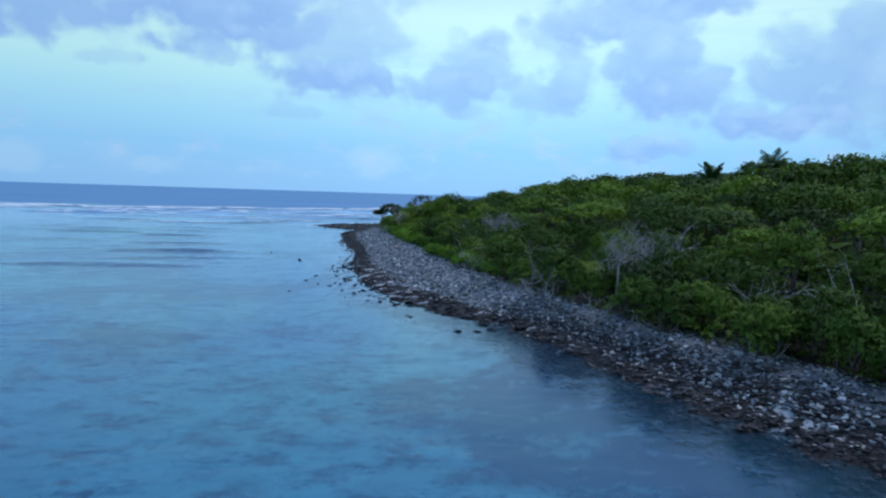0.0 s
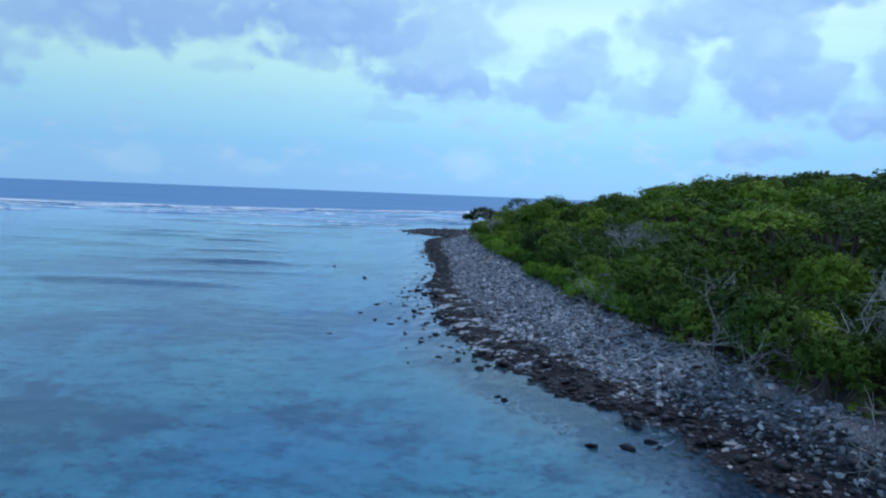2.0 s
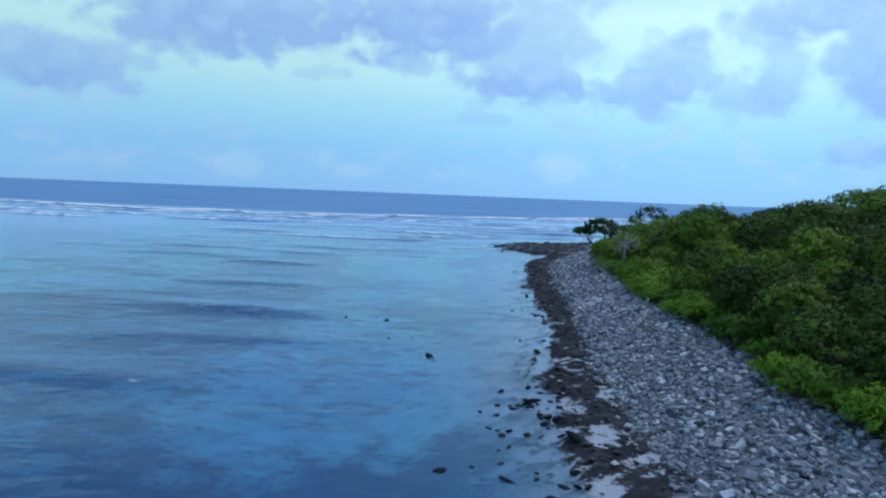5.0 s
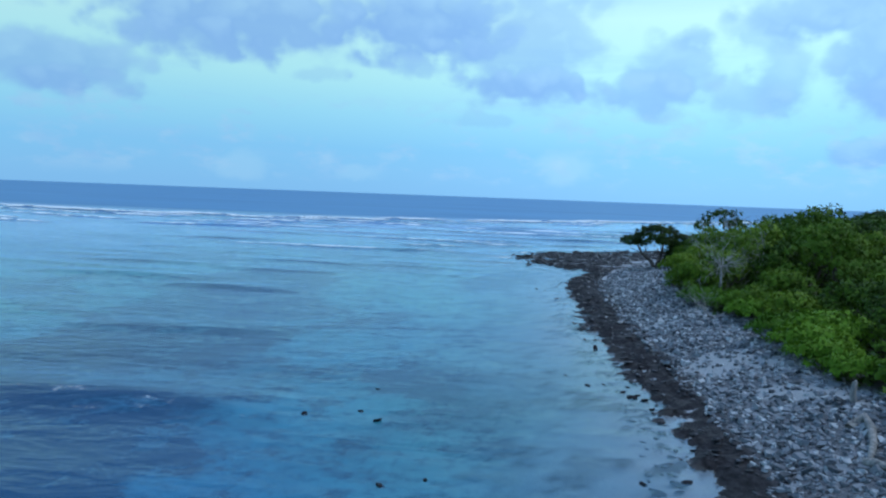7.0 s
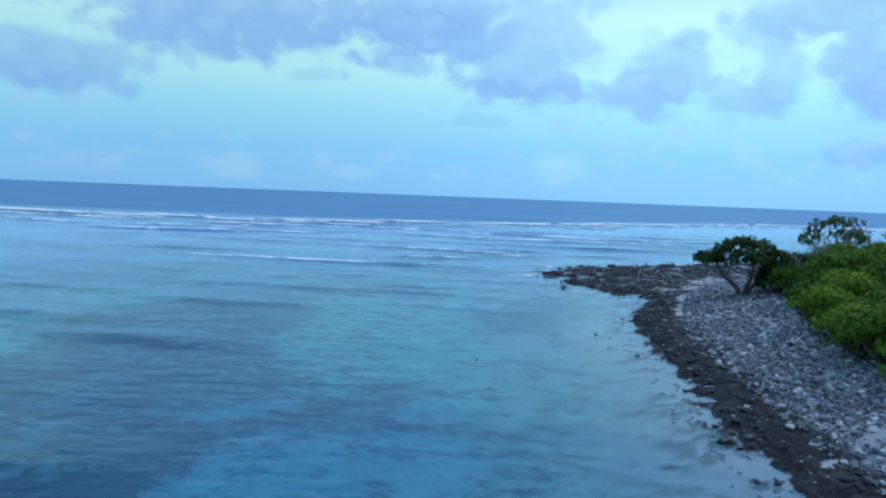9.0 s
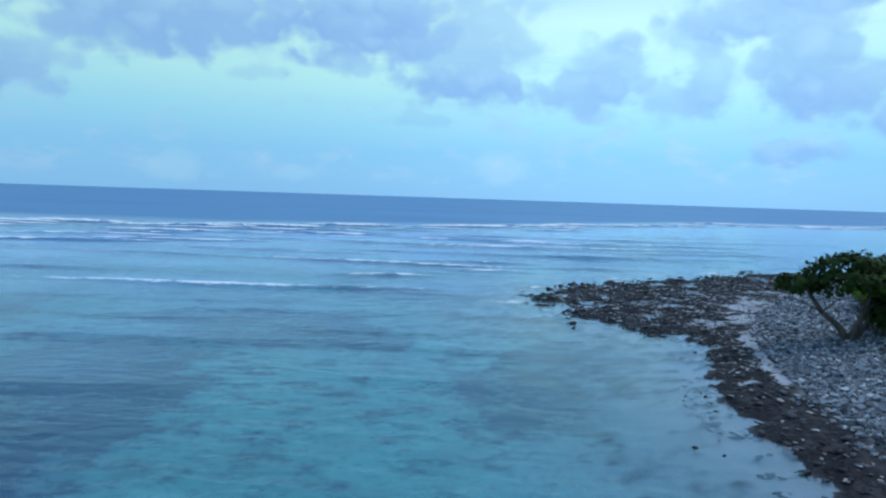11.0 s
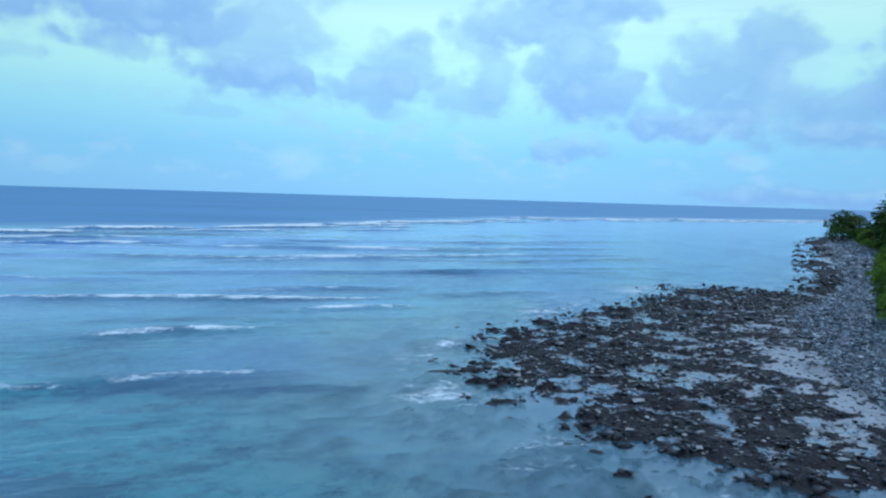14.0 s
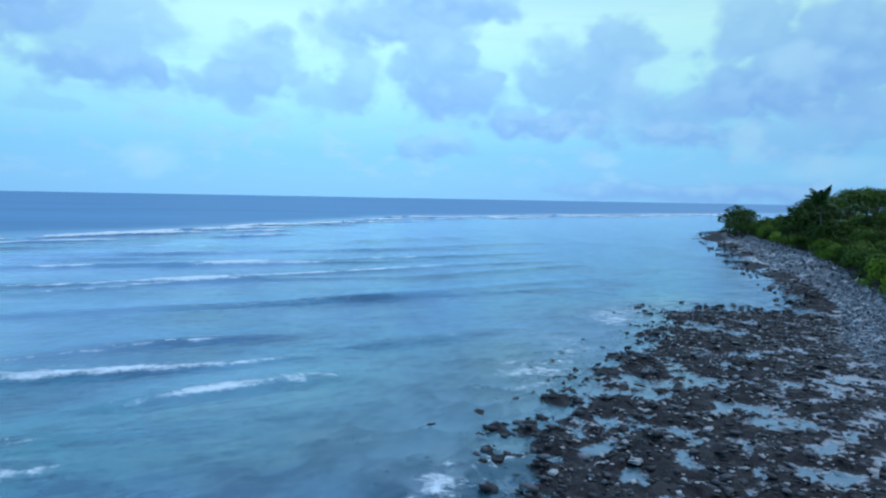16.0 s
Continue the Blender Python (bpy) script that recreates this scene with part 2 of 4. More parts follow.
def ground_material():
    m, g, s = surface("shore_ground")
    p, t, weed, meadow = place_of(g), g.attribute("zone"), g.attribute("weed"), g.attribute("meadow")
    broad, mid, fine = g.noise(p, 0.07, 5, 0.6), g.noise(p, 0.45, 5, 0.6), g.noise(p, 5.0, 5, 0.7)
    edge = g.math("ADD", t, g.math("MULTIPLY", g.math("SUBTRACT", mid, 0.5), 0.5))
    # seabed: pale sand, sea grass in patches
    sand = g.mix(g.step(mid, 0.3, 0.7), (0.56, 0.54, 0.48), (0.80, 0.77, 0.68))
    tuft = g.noise(g.vec("MULTIPLY", p, (0.7, 1.0, 1.0)), 0.8, 5, 0.65)
    speck = g.noise(p, 2.3, 4, 0.65)
    grass = g.math("ADD", g.math("MULTIPLY", g.step(speck, 0.5, 0.66, 0.0, 0.5), g.step(broad, 0.35, 0.6, 0.5, 1.0)), g.math("MULTIPLY", g.step(g.math("ADD", broad, meadow), 0.50, 0.60), g.step(mid, 0.34, 0.56, 0.4, 1.0)))
    grass = g.math("ADD", grass, g.step(tuft, 0.46, 0.66, 0.0, 0.75), clamp=True)
    bed = g.mix(grass, sand, (0.035, 0.065, 0.11))
    # reef rock with brown weed, sand in its hollows
    reef = g.mix(g.step(fine, 0.35, 0.7), (0.011, 0.010, 0.011), (0.042, 0.038, 0.042))
    reef = g.mix(g.step(g.noise(p, 1.6, 4, 0.6), 0.52, 0.62, 0.0, 0.6), reef, (0.07, 0.065, 0.064))
    wet_sand = g.mix(fine, (0.30, 0.32, 0.35), (0.48, 0.50, 0.53))
    weedy = g.math("ADD", weed, g.math("MULTIPLY", g.math("SUBTRACT", fine, 0.5), 0.5))
    dry = g.step(t, 0.9, 1.03)
    cover = g.math("ADD", g.math("MULTIPLY", g.step(weedy, 0.36, 0.45), dry), g.math("MULTIPLY", g.step(weedy, 0.15, 0.75), g.math("SUBTRACT", 1.0, dry)))
    reef = g.mix(cover, wet_sand, reef)
    # coral rubble
    grit = g.noise(p, 14.0, 4, 0.75)
    rubble = g.mix(g.step(grit, 0.3, 0.7), (0.048, 0.051, 0.058), (0.225, 0.235, 0.255))
    rubble = g.mix(g.step(g.math("ADD", g.attribute("sandy"), g.math("MULTIPLY", g.math("SUBTRACT", mid, 0.5), 0.2)), 0.62, 0.74, 0.0, 0.7), rubble, (0.42, 0.44, 0.46))
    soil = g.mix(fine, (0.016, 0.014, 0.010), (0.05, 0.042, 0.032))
    colour = g.mix(g.step(edge, 0.72, 0.92), bed, reef)
    colour = g.mix(g.step(edge, 1.85, 2.15), colour, rubble)
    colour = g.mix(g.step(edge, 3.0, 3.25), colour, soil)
    g.put(s["Base Color"], colour)
    g.put(s["Roughness"], g.step(edge, 1.9, 2.2, 0.75, 0.9))
    g.put(s["Specular IOR Level"], g.step(edge, 1.9, 2.2, 0.13, 0.08))
    g.put(s["Normal"], g.bump(g.math("ADD", g.math("MULTIPLY", grit, 0.4), fine), 0.8, 0.08))
    return m


def water_material():
    m, g, s = surface("sea_water")
    p, deep, depth, froth = place_of(g), g.attribute("deep"), g.attribute("depth"), g.attribute("froth")
    # ripples: long wind waves across the view and short chop
    slant = g.vec("MULTIPLY", p, (0.75, 1.0, 1.0))
    turned_on = g.node("ShaderNodeVectorRotate")
    turned_on.rotation_type = "Z_AXIS"
    g.put(turned_on.inputs["Vector"], p)
    turned_on.inputs["Angle"].default_value = radians(-12)
    crests = g.noise(g.vec("MULTIPLY", turned_on.outputs[0], (0.3, 1.0, 1.0)), 0.42, 4, 0.55, 1.2)
    swell = g.noise(slant, 0.22, 3, 0.5, 0.6)
    chop = g.noise(g.vec("MULTIPLY", turned_on.outputs[0], (0.45, 1.0, 1.0)), 1.5, 3, 0.5, 0.6)
    breeze = g.attribute("breeze")
    height = g.math("ADD", g.math("MULTIPLY", swell, 0.9), g.math("ADD", g.math("MULTIPLY", g.math("MULTIPLY", crests, breeze), 0.95), g.math("MULTIPLY", g.math("MULTIPLY", chop, breeze), 0.7)))
    normal = g.bump(height, 0.22, 0.35)
    mirror = g.node("ShaderNodeBsdfGlossy")
    g.put(mirror.inputs["Roughness"], g.math("ADD", 0.17, g.math("MULTIPLY", deep, 0.22)))
    g.put(mirror.inputs["Normal"], normal)
    mirror.inputs[0].default_value = (0.79, 0.89, 1.0, 1)
    # clear where it is a hand deep, blue where it is waist deep
    through_water = g.node("ShaderNodeBsdfTransparent")
    g.put(through_water.inputs[0], g.mix(g.step(depth, 0.0, 0.9), (0.90, 0.95, 0.97), g.mix(g.attribute("sandbank"), (0.25, 0.62, 0.86), (0.34, 0.76, 0.83))))
    milk = g.node("ShaderNodeBsdfDiffuse")
    far_blue = g.mix(g.step(g.noise(g.vec("MULTIPLY", p, (0.3, 1.0, 1.0)), 0.02, 6, 0.7), 0.25, 0.75), (0.038, 0.15, 0.30), (0.072, 0.225, 0.41))
    # milky surf water, its pale colour also replacing sky reflection at low angles
    turbid = g.math("MULTIPLY", g.attribute("turbid"), g.step(g.noise(slant, 0.12, 4, 0.6), 0.25, 0.7, 0.5, 1.0))
    g.put(milk.inputs[0], g.mix(turbid, g.mix(deep, g.mix(g.attribute("sandbank"), (0.055, 0.22, 0.44), (0.10, 0.33, 0.37)), far_blue), (0.43, 0.62, 0.83)))
    inside = g.node("ShaderNodeMixShader")
    g.put(inside.inputs[0], g.math("MAXIMUM", g.math("MAXIMUM", deep, turbid), g.math("MAXIMUM", g.math("MULTIPLY", g.step(depth, 0.0, 0.9, 0.10, 0.26), g.math("SUBTRACT", 1.0, g.math("MULTIPLY", g.attribute("grassy"), 0.6))), g.step(depth, 1.2, 3.0, 0.0, 0.85))))
    g.put(inside.inputs[1], through_water.outputs[0])
    g.put(inside.inputs[2], milk.outputs[0])
    fresnel = g.node("ShaderNodeFresnel")
    fresnel.inputs[0].default_value = 1.37
    g.put(fresnel.inputs["Normal"], normal)
    both = g.node("ShaderNodeMixShader")
    # waves too small to model hide much of the mirror at low angles
    g.put(both.inputs[0], g.math("MINIMUM", fresnel.outputs[0], g.math("SUBTRACT", 0.94, g.math("MULTIPLY", deep, 0.66))))
    g.put(both.inputs[1], inside.outputs[0])
    g.put(both.inputs[2], mirror.outputs[0])
    # torn foam on the crests and where waves have run out
    lace = g.math("ADD", g.math("MULTIPLY", g.noise(g.vec("MULTIPLY", p, (0.6, 1.0, 1.0)), 0.9, 6, 0.7, 1.0), 0.6), g.math("MULTIPLY", g.noise(p, 3.5, 4, 0.7, 0.6), 0.4))
    white = g.step(g.math("ADD", lace, g.math("MULTIPLY", froth, 0.44)), 0.66, 0.90)
    foam = g.node("ShaderNodeBsdfDiffuse")
    foam.inputs[0].default_value = (0.74, 0.80, 0.84, 1)
    top = g.node("ShaderNodeMixShader")
    g.put(top.inputs[0], g.math("MULTIPLY", white, g.step(froth, 0.02, 0.2)))
    g.put(top.inputs[1], both.outputs[0])
    g.put(top.inputs[2], foam.outputs[0])
    g.put(m.node_tree.nodes["Material Output"].inputs[0], top.outputs[0])
    m.node_tree.nodes.remove(m.node_tree.nodes["Principled BSDF"])
    return m


def foam_material():
    m, g, s = surface("foam")
    p = place_of(g)
    lace = g.noise(g.vec("MULTIPLY", p, (0.7, 1.0, 1.0)), 1.6, 6, 0.7, 0.8)
    s["Base Color"].default_value = (0.78, 0.82, 0.84, 1)
    s["Roughness"].default_value = 0.8
    fade = g.attribute("fade")
    g.put(s["Alpha"], g.step(g.math("ADD", lace, g.math("MULTIPLY", fade, 0.55)), 0.66, 0.92))
    return m


GROUND, WATER, FOAM = ground_material(), water_material(), foam_material()


# ---- helpers of this scene ----
def mesh_of(name, verts, faces, material, smooth=False, values=None):
    me = bpy.data.meshes.new(name)
    me.from_pydata([tuple(v) for v in verts], [], [tuple(f) for f in faces])
    me.materials.append(material)
    if smooth:
        me.polygons.foreach_set("use_smooth", np.ones(len(me.polygons), dtype=bool))
    for key, data in (values or {}).items():
        me.attributes.new(key, "FLOAT", "POINT").data.foreach_set("value", np.asarray(data, dtype=np.float32))
    me.update()
    return me


def part(name, mesh, parent, label=""):
    ob = new(name, mesh)
    ob.parent = parent
    return tagged(ob, label) if label else ob


class Heap:
    """Gathers vertices and faces of one mesh."""

    def __init__(self):
        self.verts, self.faces, self.count = [], [], 0

    def add(self, verts, faces):
        verts = np.asarray(verts, dtype=float)
        self.verts.append(verts)
        self.faces.extend((np.asarray(faces) + self.count).tolist())
        self.count += len(verts)

    def mesh(self, name, material, smooth=False, values=None, normals=None):
        me = mesh_of(name, np.concatenate(self.verts), self.faces, material, smooth, values)
        if normals is not None:
            me.normals_split_custom_set_from_vertices(normals.tolist())
        return me

    def tube(self, points, radii, sides=6):
        points = [Vector(p) for p in points]
        ring = []
        side = None
        for i, p in enumerate(points):
            way = (points[min(i + 1, len(points) - 1)] - points[max(i - 1, 0)]).normalized()
            if side is None:
                side = way.orthogonal().normalized()
            side = (side - way * side.dot(way)).normalized()
            up = way.cross(side)
            for k in range(sides):
                a = 2 * math.pi * k / sides
                ring.append(p + (side * math.cos(a) + up * math.sin(a)) * radii[i])
        faces = []
        for i in range(len(points) - 1):
            for k in range(sides):
                a, b = i * sides + k, i * sides + (k + 1) % sides
                faces.append((a, b, b + sides))
                faces.append((a, b + sides, a + sides))
        ring.append(points[-1] + (points[-1] - points[-2]).normalized() * radii[-1])
        last = (len(points) - 1) * sides
        faces += [(last + k, last + (k + 1) % sides, len(ring) - 1) for k in range(sides)]
        self.add([tuple(v) for v in ring], faces)


def value_noise(x, y, seed=0):
    xi, yi = np.floor(x).astype(np.int64), np.floor(y).astype(np.int64)
    fx, fy = x - xi, y - yi
    fx, fy = fx * fx * (3 - 2 * fx), fy * fy * (3 - 2 * fy)

    def dice(a, b):
        h = (a * 374761393 + b * 668265263 + seed * 974711) & 0x7FFFFFFF
        h = ((h ^ (h >> 13)) * 1274126177) & 0x7FFFFFFF
        return ((h ^ (h >> 16)) & 0xFFFF) / 65535.0

    return (dice(xi, yi) * (1 - fx) + dice(xi + 1, yi) * fx) * (1 - fy) + (dice(xi, yi + 1) * (1 - fx) + dice(xi + 1, yi + 1) * fx) * fy


def rough_noise(x, y, size, octaves=4, seed=0, gain=0.55):
    total, weight = 0, 0
    for k in range(octaves):
        total = total + value_noise(x / size * 2 ** k, y / size * 2 ** k, seed + k) * gain ** k
        weight += gain ** k
    return total / weight


def reef_lumps(x, y):
    """Knolls and hollows of the reef flat, 0 to 1."""
    return np.clip((rough_noise(x, y * 1.3, 1.05, 4, 3, 0.8) - 0.5) * 1.5 + 0.5, 0, 1)


# ---- plan of the shore: waterline, inner rim of the weedy reef, foot of the bushes ----
WATERLINE = [(25, -60), (17, -15), (15.2, 4), (12.2, 15.5), (10.5, 19.2), (9.0, 22), (7.3, 25.7), (6.1, 29.2), (4.6, 32.8), (2.6, 36.3), (-0.2, 39.6), (-3.2, 43.8), (-5.5, 50), (-7.5, 58), (-9, 66),
             (-9.5, 74), (-10.7, 80), (-12.2, 86), (-14, 94), (-15.2, 102), (-16.3, 108), (-16.7, 111.5), (-16.5, 115.5), (-15.3, 119.5), (-16.4, 123.4), (-20.1, 126),
             (-23, 131.5), (-23.9, 136), (-21.5, 141), (-16, 147.5), (-9, 153), (-3, 160.5), (2.3, 160.3), (3, 157), (6, 158.5), (9, 161), (14, 168), (20, 177),
             (33, 197), (46, 215), (57, 232), (74, 252), (95, 268)]
REEF_RIM = [(26, -60), (19, -15), (16.4, 4), (13.2, 16), (11.5, 20.3), (10.1, 23.2), (8.5, 26.8), (7.3, 30), (5.8, 33.7), (4.0, 37.3), (1.2, 42.6), (-2.4, 49), (-4.8, 57.2), (-7, 67), (-8.4, 76), (-9.6, 84),
            (-11.4, 94), (-12.9, 104), (-13.8, 111), (-13.5, 117), (-12.6, 125), (-10, 133), (-6.5, 140), (-2.5, 147), (0.5, 151), (4.5, 154.5), (9, 158.7),
            (13.5, 164), (19.5, 172), (26, 181.5), (35, 194.5), (48, 212), (59, 229), (76, 249), (97, 265)]
BUSH_FOOT = [(30, -60), (22, -15), (17.2, 5), (13.9, 19.4), (12.5, 23), (10.5, 26.2), (8.7, 29.8), (6.8, 34.6), (4.6, 41.7), (2.6, 47), (0.9, 53), (-1.2, 60.5), (-3.2, 71),
             (-4.4, 76), (-5.4, 79.5), (-6.4, 85), (-6.4, 89.6), (-8, 91.5), (-8.8, 97), (-9.4, 102.5), (-9.0, 108), (-8.3, 116), (-7.4, 121), (-6.2, 127),
             (-4.6, 134), (-2.4, 140), (0.4, 144.6), (5, 150.5), (10, 156.2), (17, 164.5), (24.6, 173.4), (31, 181), (38, 190), (57, 219), (66, 232), (90, 255), (105, 260)]
BACK_SHORE = [(200, 300), (270, 240), (270, -120), (80, -120)]


def inside(line, x, y):
    ring = line + BACK_SHORE
    odd = np.zeros(np.shape(x), dtype=bool)
    for (x0, y0), (x1, y1) in zip(ring, ring[1:] + ring[:1]):
        if y0 != y1:
            odd ^= ((y0 > y) != (y1 > y)) & (x < (x1 - x0) * (y - y0) / (y1 - y0) + x0)
    return odd


def gap_to(line, x, y, closed=True):
    ring = line + BACK_SHORE if closed else line
    best = np.full(np.shape(x), 1e9)
    pairs = list(zip(ring, ring[1:] + ring[:1])) if closed else list(zip(ring, ring[1:]))
    for (x0, y0), (x1, y1) in pairs:
        dx, dy = x1 - x0, y1 - y0
        k = np.clip(((x - x0) * dx + (y - y0) * dy) / (dx * dx + dy * dy), 0, 1)
        best = np.minimum(best, np.hypot(x - x0 - k * dx, y - y0 - k * dy))
    return best


def zone_at(x, y):
    """0 far out at sea, 1 at the waterline, 2 at the reef's rim, 3 at the bushes, 4 and more inland; and the depth into the bushes."""
    w, d, v = (gap_to(l, x, y) for l in (WATERLINE, REEF_RIM, BUSH_FOOT))
    iw, idd, iv = (inside(l, x, y) for l in (WATERLINE, REEF_RIM, BUSH_FOOT))
    t = np.where(iv, 3 + v / 10, np.where(idd, 2 + d / (d + v + 1e-6), np.where(iw, 1 + w / (w + d + 1e-6), 1 - np.minimum(w / 30, 1))))
    return t, np.where(iv, v, -v), np.where(iw, w, -w)


REEF_EDGE = [(-4000, -700), (-400, 150), (-170, 187), (-100, 197), (-45, 238), (24, 338), (210, 432), (500, 540), (4000, 900)]


def beyond_reef(x, y):
    """Metres out past the outer reef edge, negative inside the lagoon."""
    edge = np.interp(x, [p[0] for p in REEF_EDGE], [p[1] for p in REEF_EDGE])
    return (y - edge) * 0.8


def height_at(x, y):
    x, y = np.asarray(x, dtype=float), np.asarray(y, dtype=float)
    t, depth, off = zone_at(x, y)
    lumps = reef_lumps(x, y)
    flat = np.clip((y - 116) / 10, 0, 1) * np.clip((172 - y) / 8, 0, 1)
    sea = -0.03 - 0.85 * np.clip(-off / (14 + 12 * flat - 8 * np.clip((70 - y) / 12, 0, 1)), 0, 1) ** 0.8 - 0.3 * rough_noise(x, y, 9, 3, 9) * np.clip(-off / (4 + 6 * flat), 0, 1)
    sea = sea - np.clip(beyond_reef(x, y) / 30, 0, 1) * 5
    near = np.clip(-off / (3.0 + 8.0 * flat), 0, 1)
    sea = sea + (1 - near) * (0.65 + 0.25 * flat) * (lumps - 0.5)
    reef = 0.12 - 0.08 * np.clip((y - 112) / 6, 0, 1) + (0.15 - 0.10 * np.clip((y - 112) / 6, 0, 1)) * (t - 1) + 0.55 * (lumps - 0.5) * np.clip(2.4 - t, 0.3, 1)
    reef = reef - 0.16 * np.clip((47 - y) / 6, 0, 1) * np.clip(1.8 - t, 0, 0.8)
    low = np.clip((y - 122) / 14, 0, 1)
    land = 0.22 - 0.14 * low + (t - 2) * (1.05 - 0.45 * low) + 0.16 * (rough_noise(x, y, 3, 3, 5) - 0.5)
    bush = 1.25 - 0.55 * low * np.clip(1 - depth / 10, 0, 1) + 0.9 * np.clip(depth / 14, 0, 1) + 0.2 * (rough_noise(x, y, 6, 3, 6) - 0.5)
    k = np.clip((t - 1.8) / 0.4, 0, 1)
    z = np.where(t < 1, sea, np.where(t < 2.2, reef * (1 - k) + land * k, np.where(t < 3, land, bush)))
    return z, t, lumps


def spread(low, high, step, reach, grow=1.18):
    """Even steps between low and high, then ever wider ones out to reach."""
    middle = list(np.arange(low, high + step / 2, step))
    s, right, left = step, [], []
    a, b = low, high
    while b < reach or a > -reach:
        s *= grow
        a, b = max(a - s, -reach), min(b + s, reach)
        left.append(a)
        right.append(b)
    return np.unique(np.array(left[::-1] + middle + right))


def sheet(xs, ys):
    gx, gy = np.meshgrid(xs, ys)
    n, m = len(xs), len(ys)
    a = (np.arange(m - 1)[:, None] * n + np.arange(n - 1)[None, :]).ravel()
    return gx.ravel(), gy.ravel(), np.stack([a, a + 1, a + n + 1, a + n], 1)


# beds of sea grass (positive) and bare sand (negative): middle, half sizes, weight
SEA_GRASS = [(-34, 72, 10, 12, 0.38), (-16, 50, 6, 5, 0.2), (-41, 106, 6, 12, 0.3), (-36, 95, 5, 5, 0.2), (-39, 122, 6, 5, 0.28), (-33, 121.5, 3, 2.5, 0.25), (-21, 116, 8, 5, 0.32),
             (-22, 104, 3, 4, 0.2), (-31, 138, 6, 4, 0.25), (-30, 106, 7, 11, -0.25), (-28, 127, 5.5, 6, -0.3), (-35, 113, 4, 3, -0.2), (-35, 131, 3, 2, -0.2), (-16, 42, 8, 4, -0.15), (-9, 20, 5, 9, -0.12), (6.5, 20, 3, 5, 0.25), (3.4, 29, 2.0, 5, 0.25)]


def sand_strip(t, y):
    """Pale sand between the reef flat and the rubble on the point."""
    return np.exp(-((t - 1.9) / 0.10) ** 2) * np.clip((y - 112) / 5, 0, 1) * np.clip((142 - y) / 6, 0, 1)


def meadow_at(x, y):
    total = 0 * x
    x, y = x + 9 * (rough_noise(x, y, 8, 4, 91) - 0.5), y + 9 * (rough_noise(x, y, 8, 4, 95) - 0.5)
    for cx, cy, rx, ry, weight in SEA_GRASS:
        total = total + weight * np.exp(-(((x - cx) / rx) ** 2 + ((y - cy) / ry) ** 2) ** 1.2)
    return total


def build_ground():
    x, y, faces = sheet(spread(-28, 16, 0.35, 4600), spread(14, 164, 0.40, 4600))
    z, t, lumps = height_at(x, y)
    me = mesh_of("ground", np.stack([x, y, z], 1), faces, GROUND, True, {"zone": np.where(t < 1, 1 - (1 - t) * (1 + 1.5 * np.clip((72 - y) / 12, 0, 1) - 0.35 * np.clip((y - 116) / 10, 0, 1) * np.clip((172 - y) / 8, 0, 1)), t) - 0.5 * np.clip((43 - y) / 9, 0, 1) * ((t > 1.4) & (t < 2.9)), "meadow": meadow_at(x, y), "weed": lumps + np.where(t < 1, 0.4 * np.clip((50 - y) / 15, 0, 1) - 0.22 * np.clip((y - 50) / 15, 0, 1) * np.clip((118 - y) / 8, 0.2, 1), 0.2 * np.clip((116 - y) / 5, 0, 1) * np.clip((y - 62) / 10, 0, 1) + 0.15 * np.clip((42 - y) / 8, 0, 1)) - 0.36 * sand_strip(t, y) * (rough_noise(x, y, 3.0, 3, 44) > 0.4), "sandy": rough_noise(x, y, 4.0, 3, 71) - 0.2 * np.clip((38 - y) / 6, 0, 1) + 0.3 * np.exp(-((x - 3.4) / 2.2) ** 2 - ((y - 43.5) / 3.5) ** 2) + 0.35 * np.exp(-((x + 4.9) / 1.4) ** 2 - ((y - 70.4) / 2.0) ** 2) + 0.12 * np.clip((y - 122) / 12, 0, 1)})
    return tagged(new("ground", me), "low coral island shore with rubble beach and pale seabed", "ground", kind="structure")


# long rows of low surf inside the reef edge, then single waves nearer: middle of the crest, length, turn (degrees), height, foam
SURF_ROWS = [
    (-38, 206, 84, 5, 0.45, 0.7), (-64, 199, 70, 3, 0.45, 0.7), (-50, 179, 80, 5, 0.42, 0.75), (-14, 197, 50, 14, 0.4, 0.65), (-28, 168, 54, 8, 0.38, 0.65), (4, 216, 50, 22, 0.4, 0.7),
    (-35, 193, 56, 2, 0.5, 0.9), (-72, 188, 46, 4, 0.5, 0.8), (-22, 184, 60, 20, 0.45, 0.85), (10, 236, 60, 26, 0.4, 0.75), (-6, 228, 46, 24, 0.4, 0.7), (-50, 216, 60, 6, 0.4, 0.7),
    (-84, 170, 40, 4, 0.4, 0.7),
]
ROLLING_WAVES = [
    (-42, 152, 34, 5, 0.42, 0.95), (-57, 160, 26, 6, 0.4, 0.75), (-47, 131, 36, 10, 0.42, 1.0), (-66, 134, 20, 10, 0.3, 0.5), (-43, 113, 15, 8, 0.25, 0.35), (-30, 149, 10, 14, 0.4, 1.0),
    (-38, 142, 11, 18, 0.4, 0.95), (-49, 97, 16, 6, 0.4, 0.05), (-33, 82, 12, 12, 0.32, 0.1), (-39, 95, 10, 8, 0.3, 0.35), (-62, 100, 18, 6, 0.25, 0.1),
]
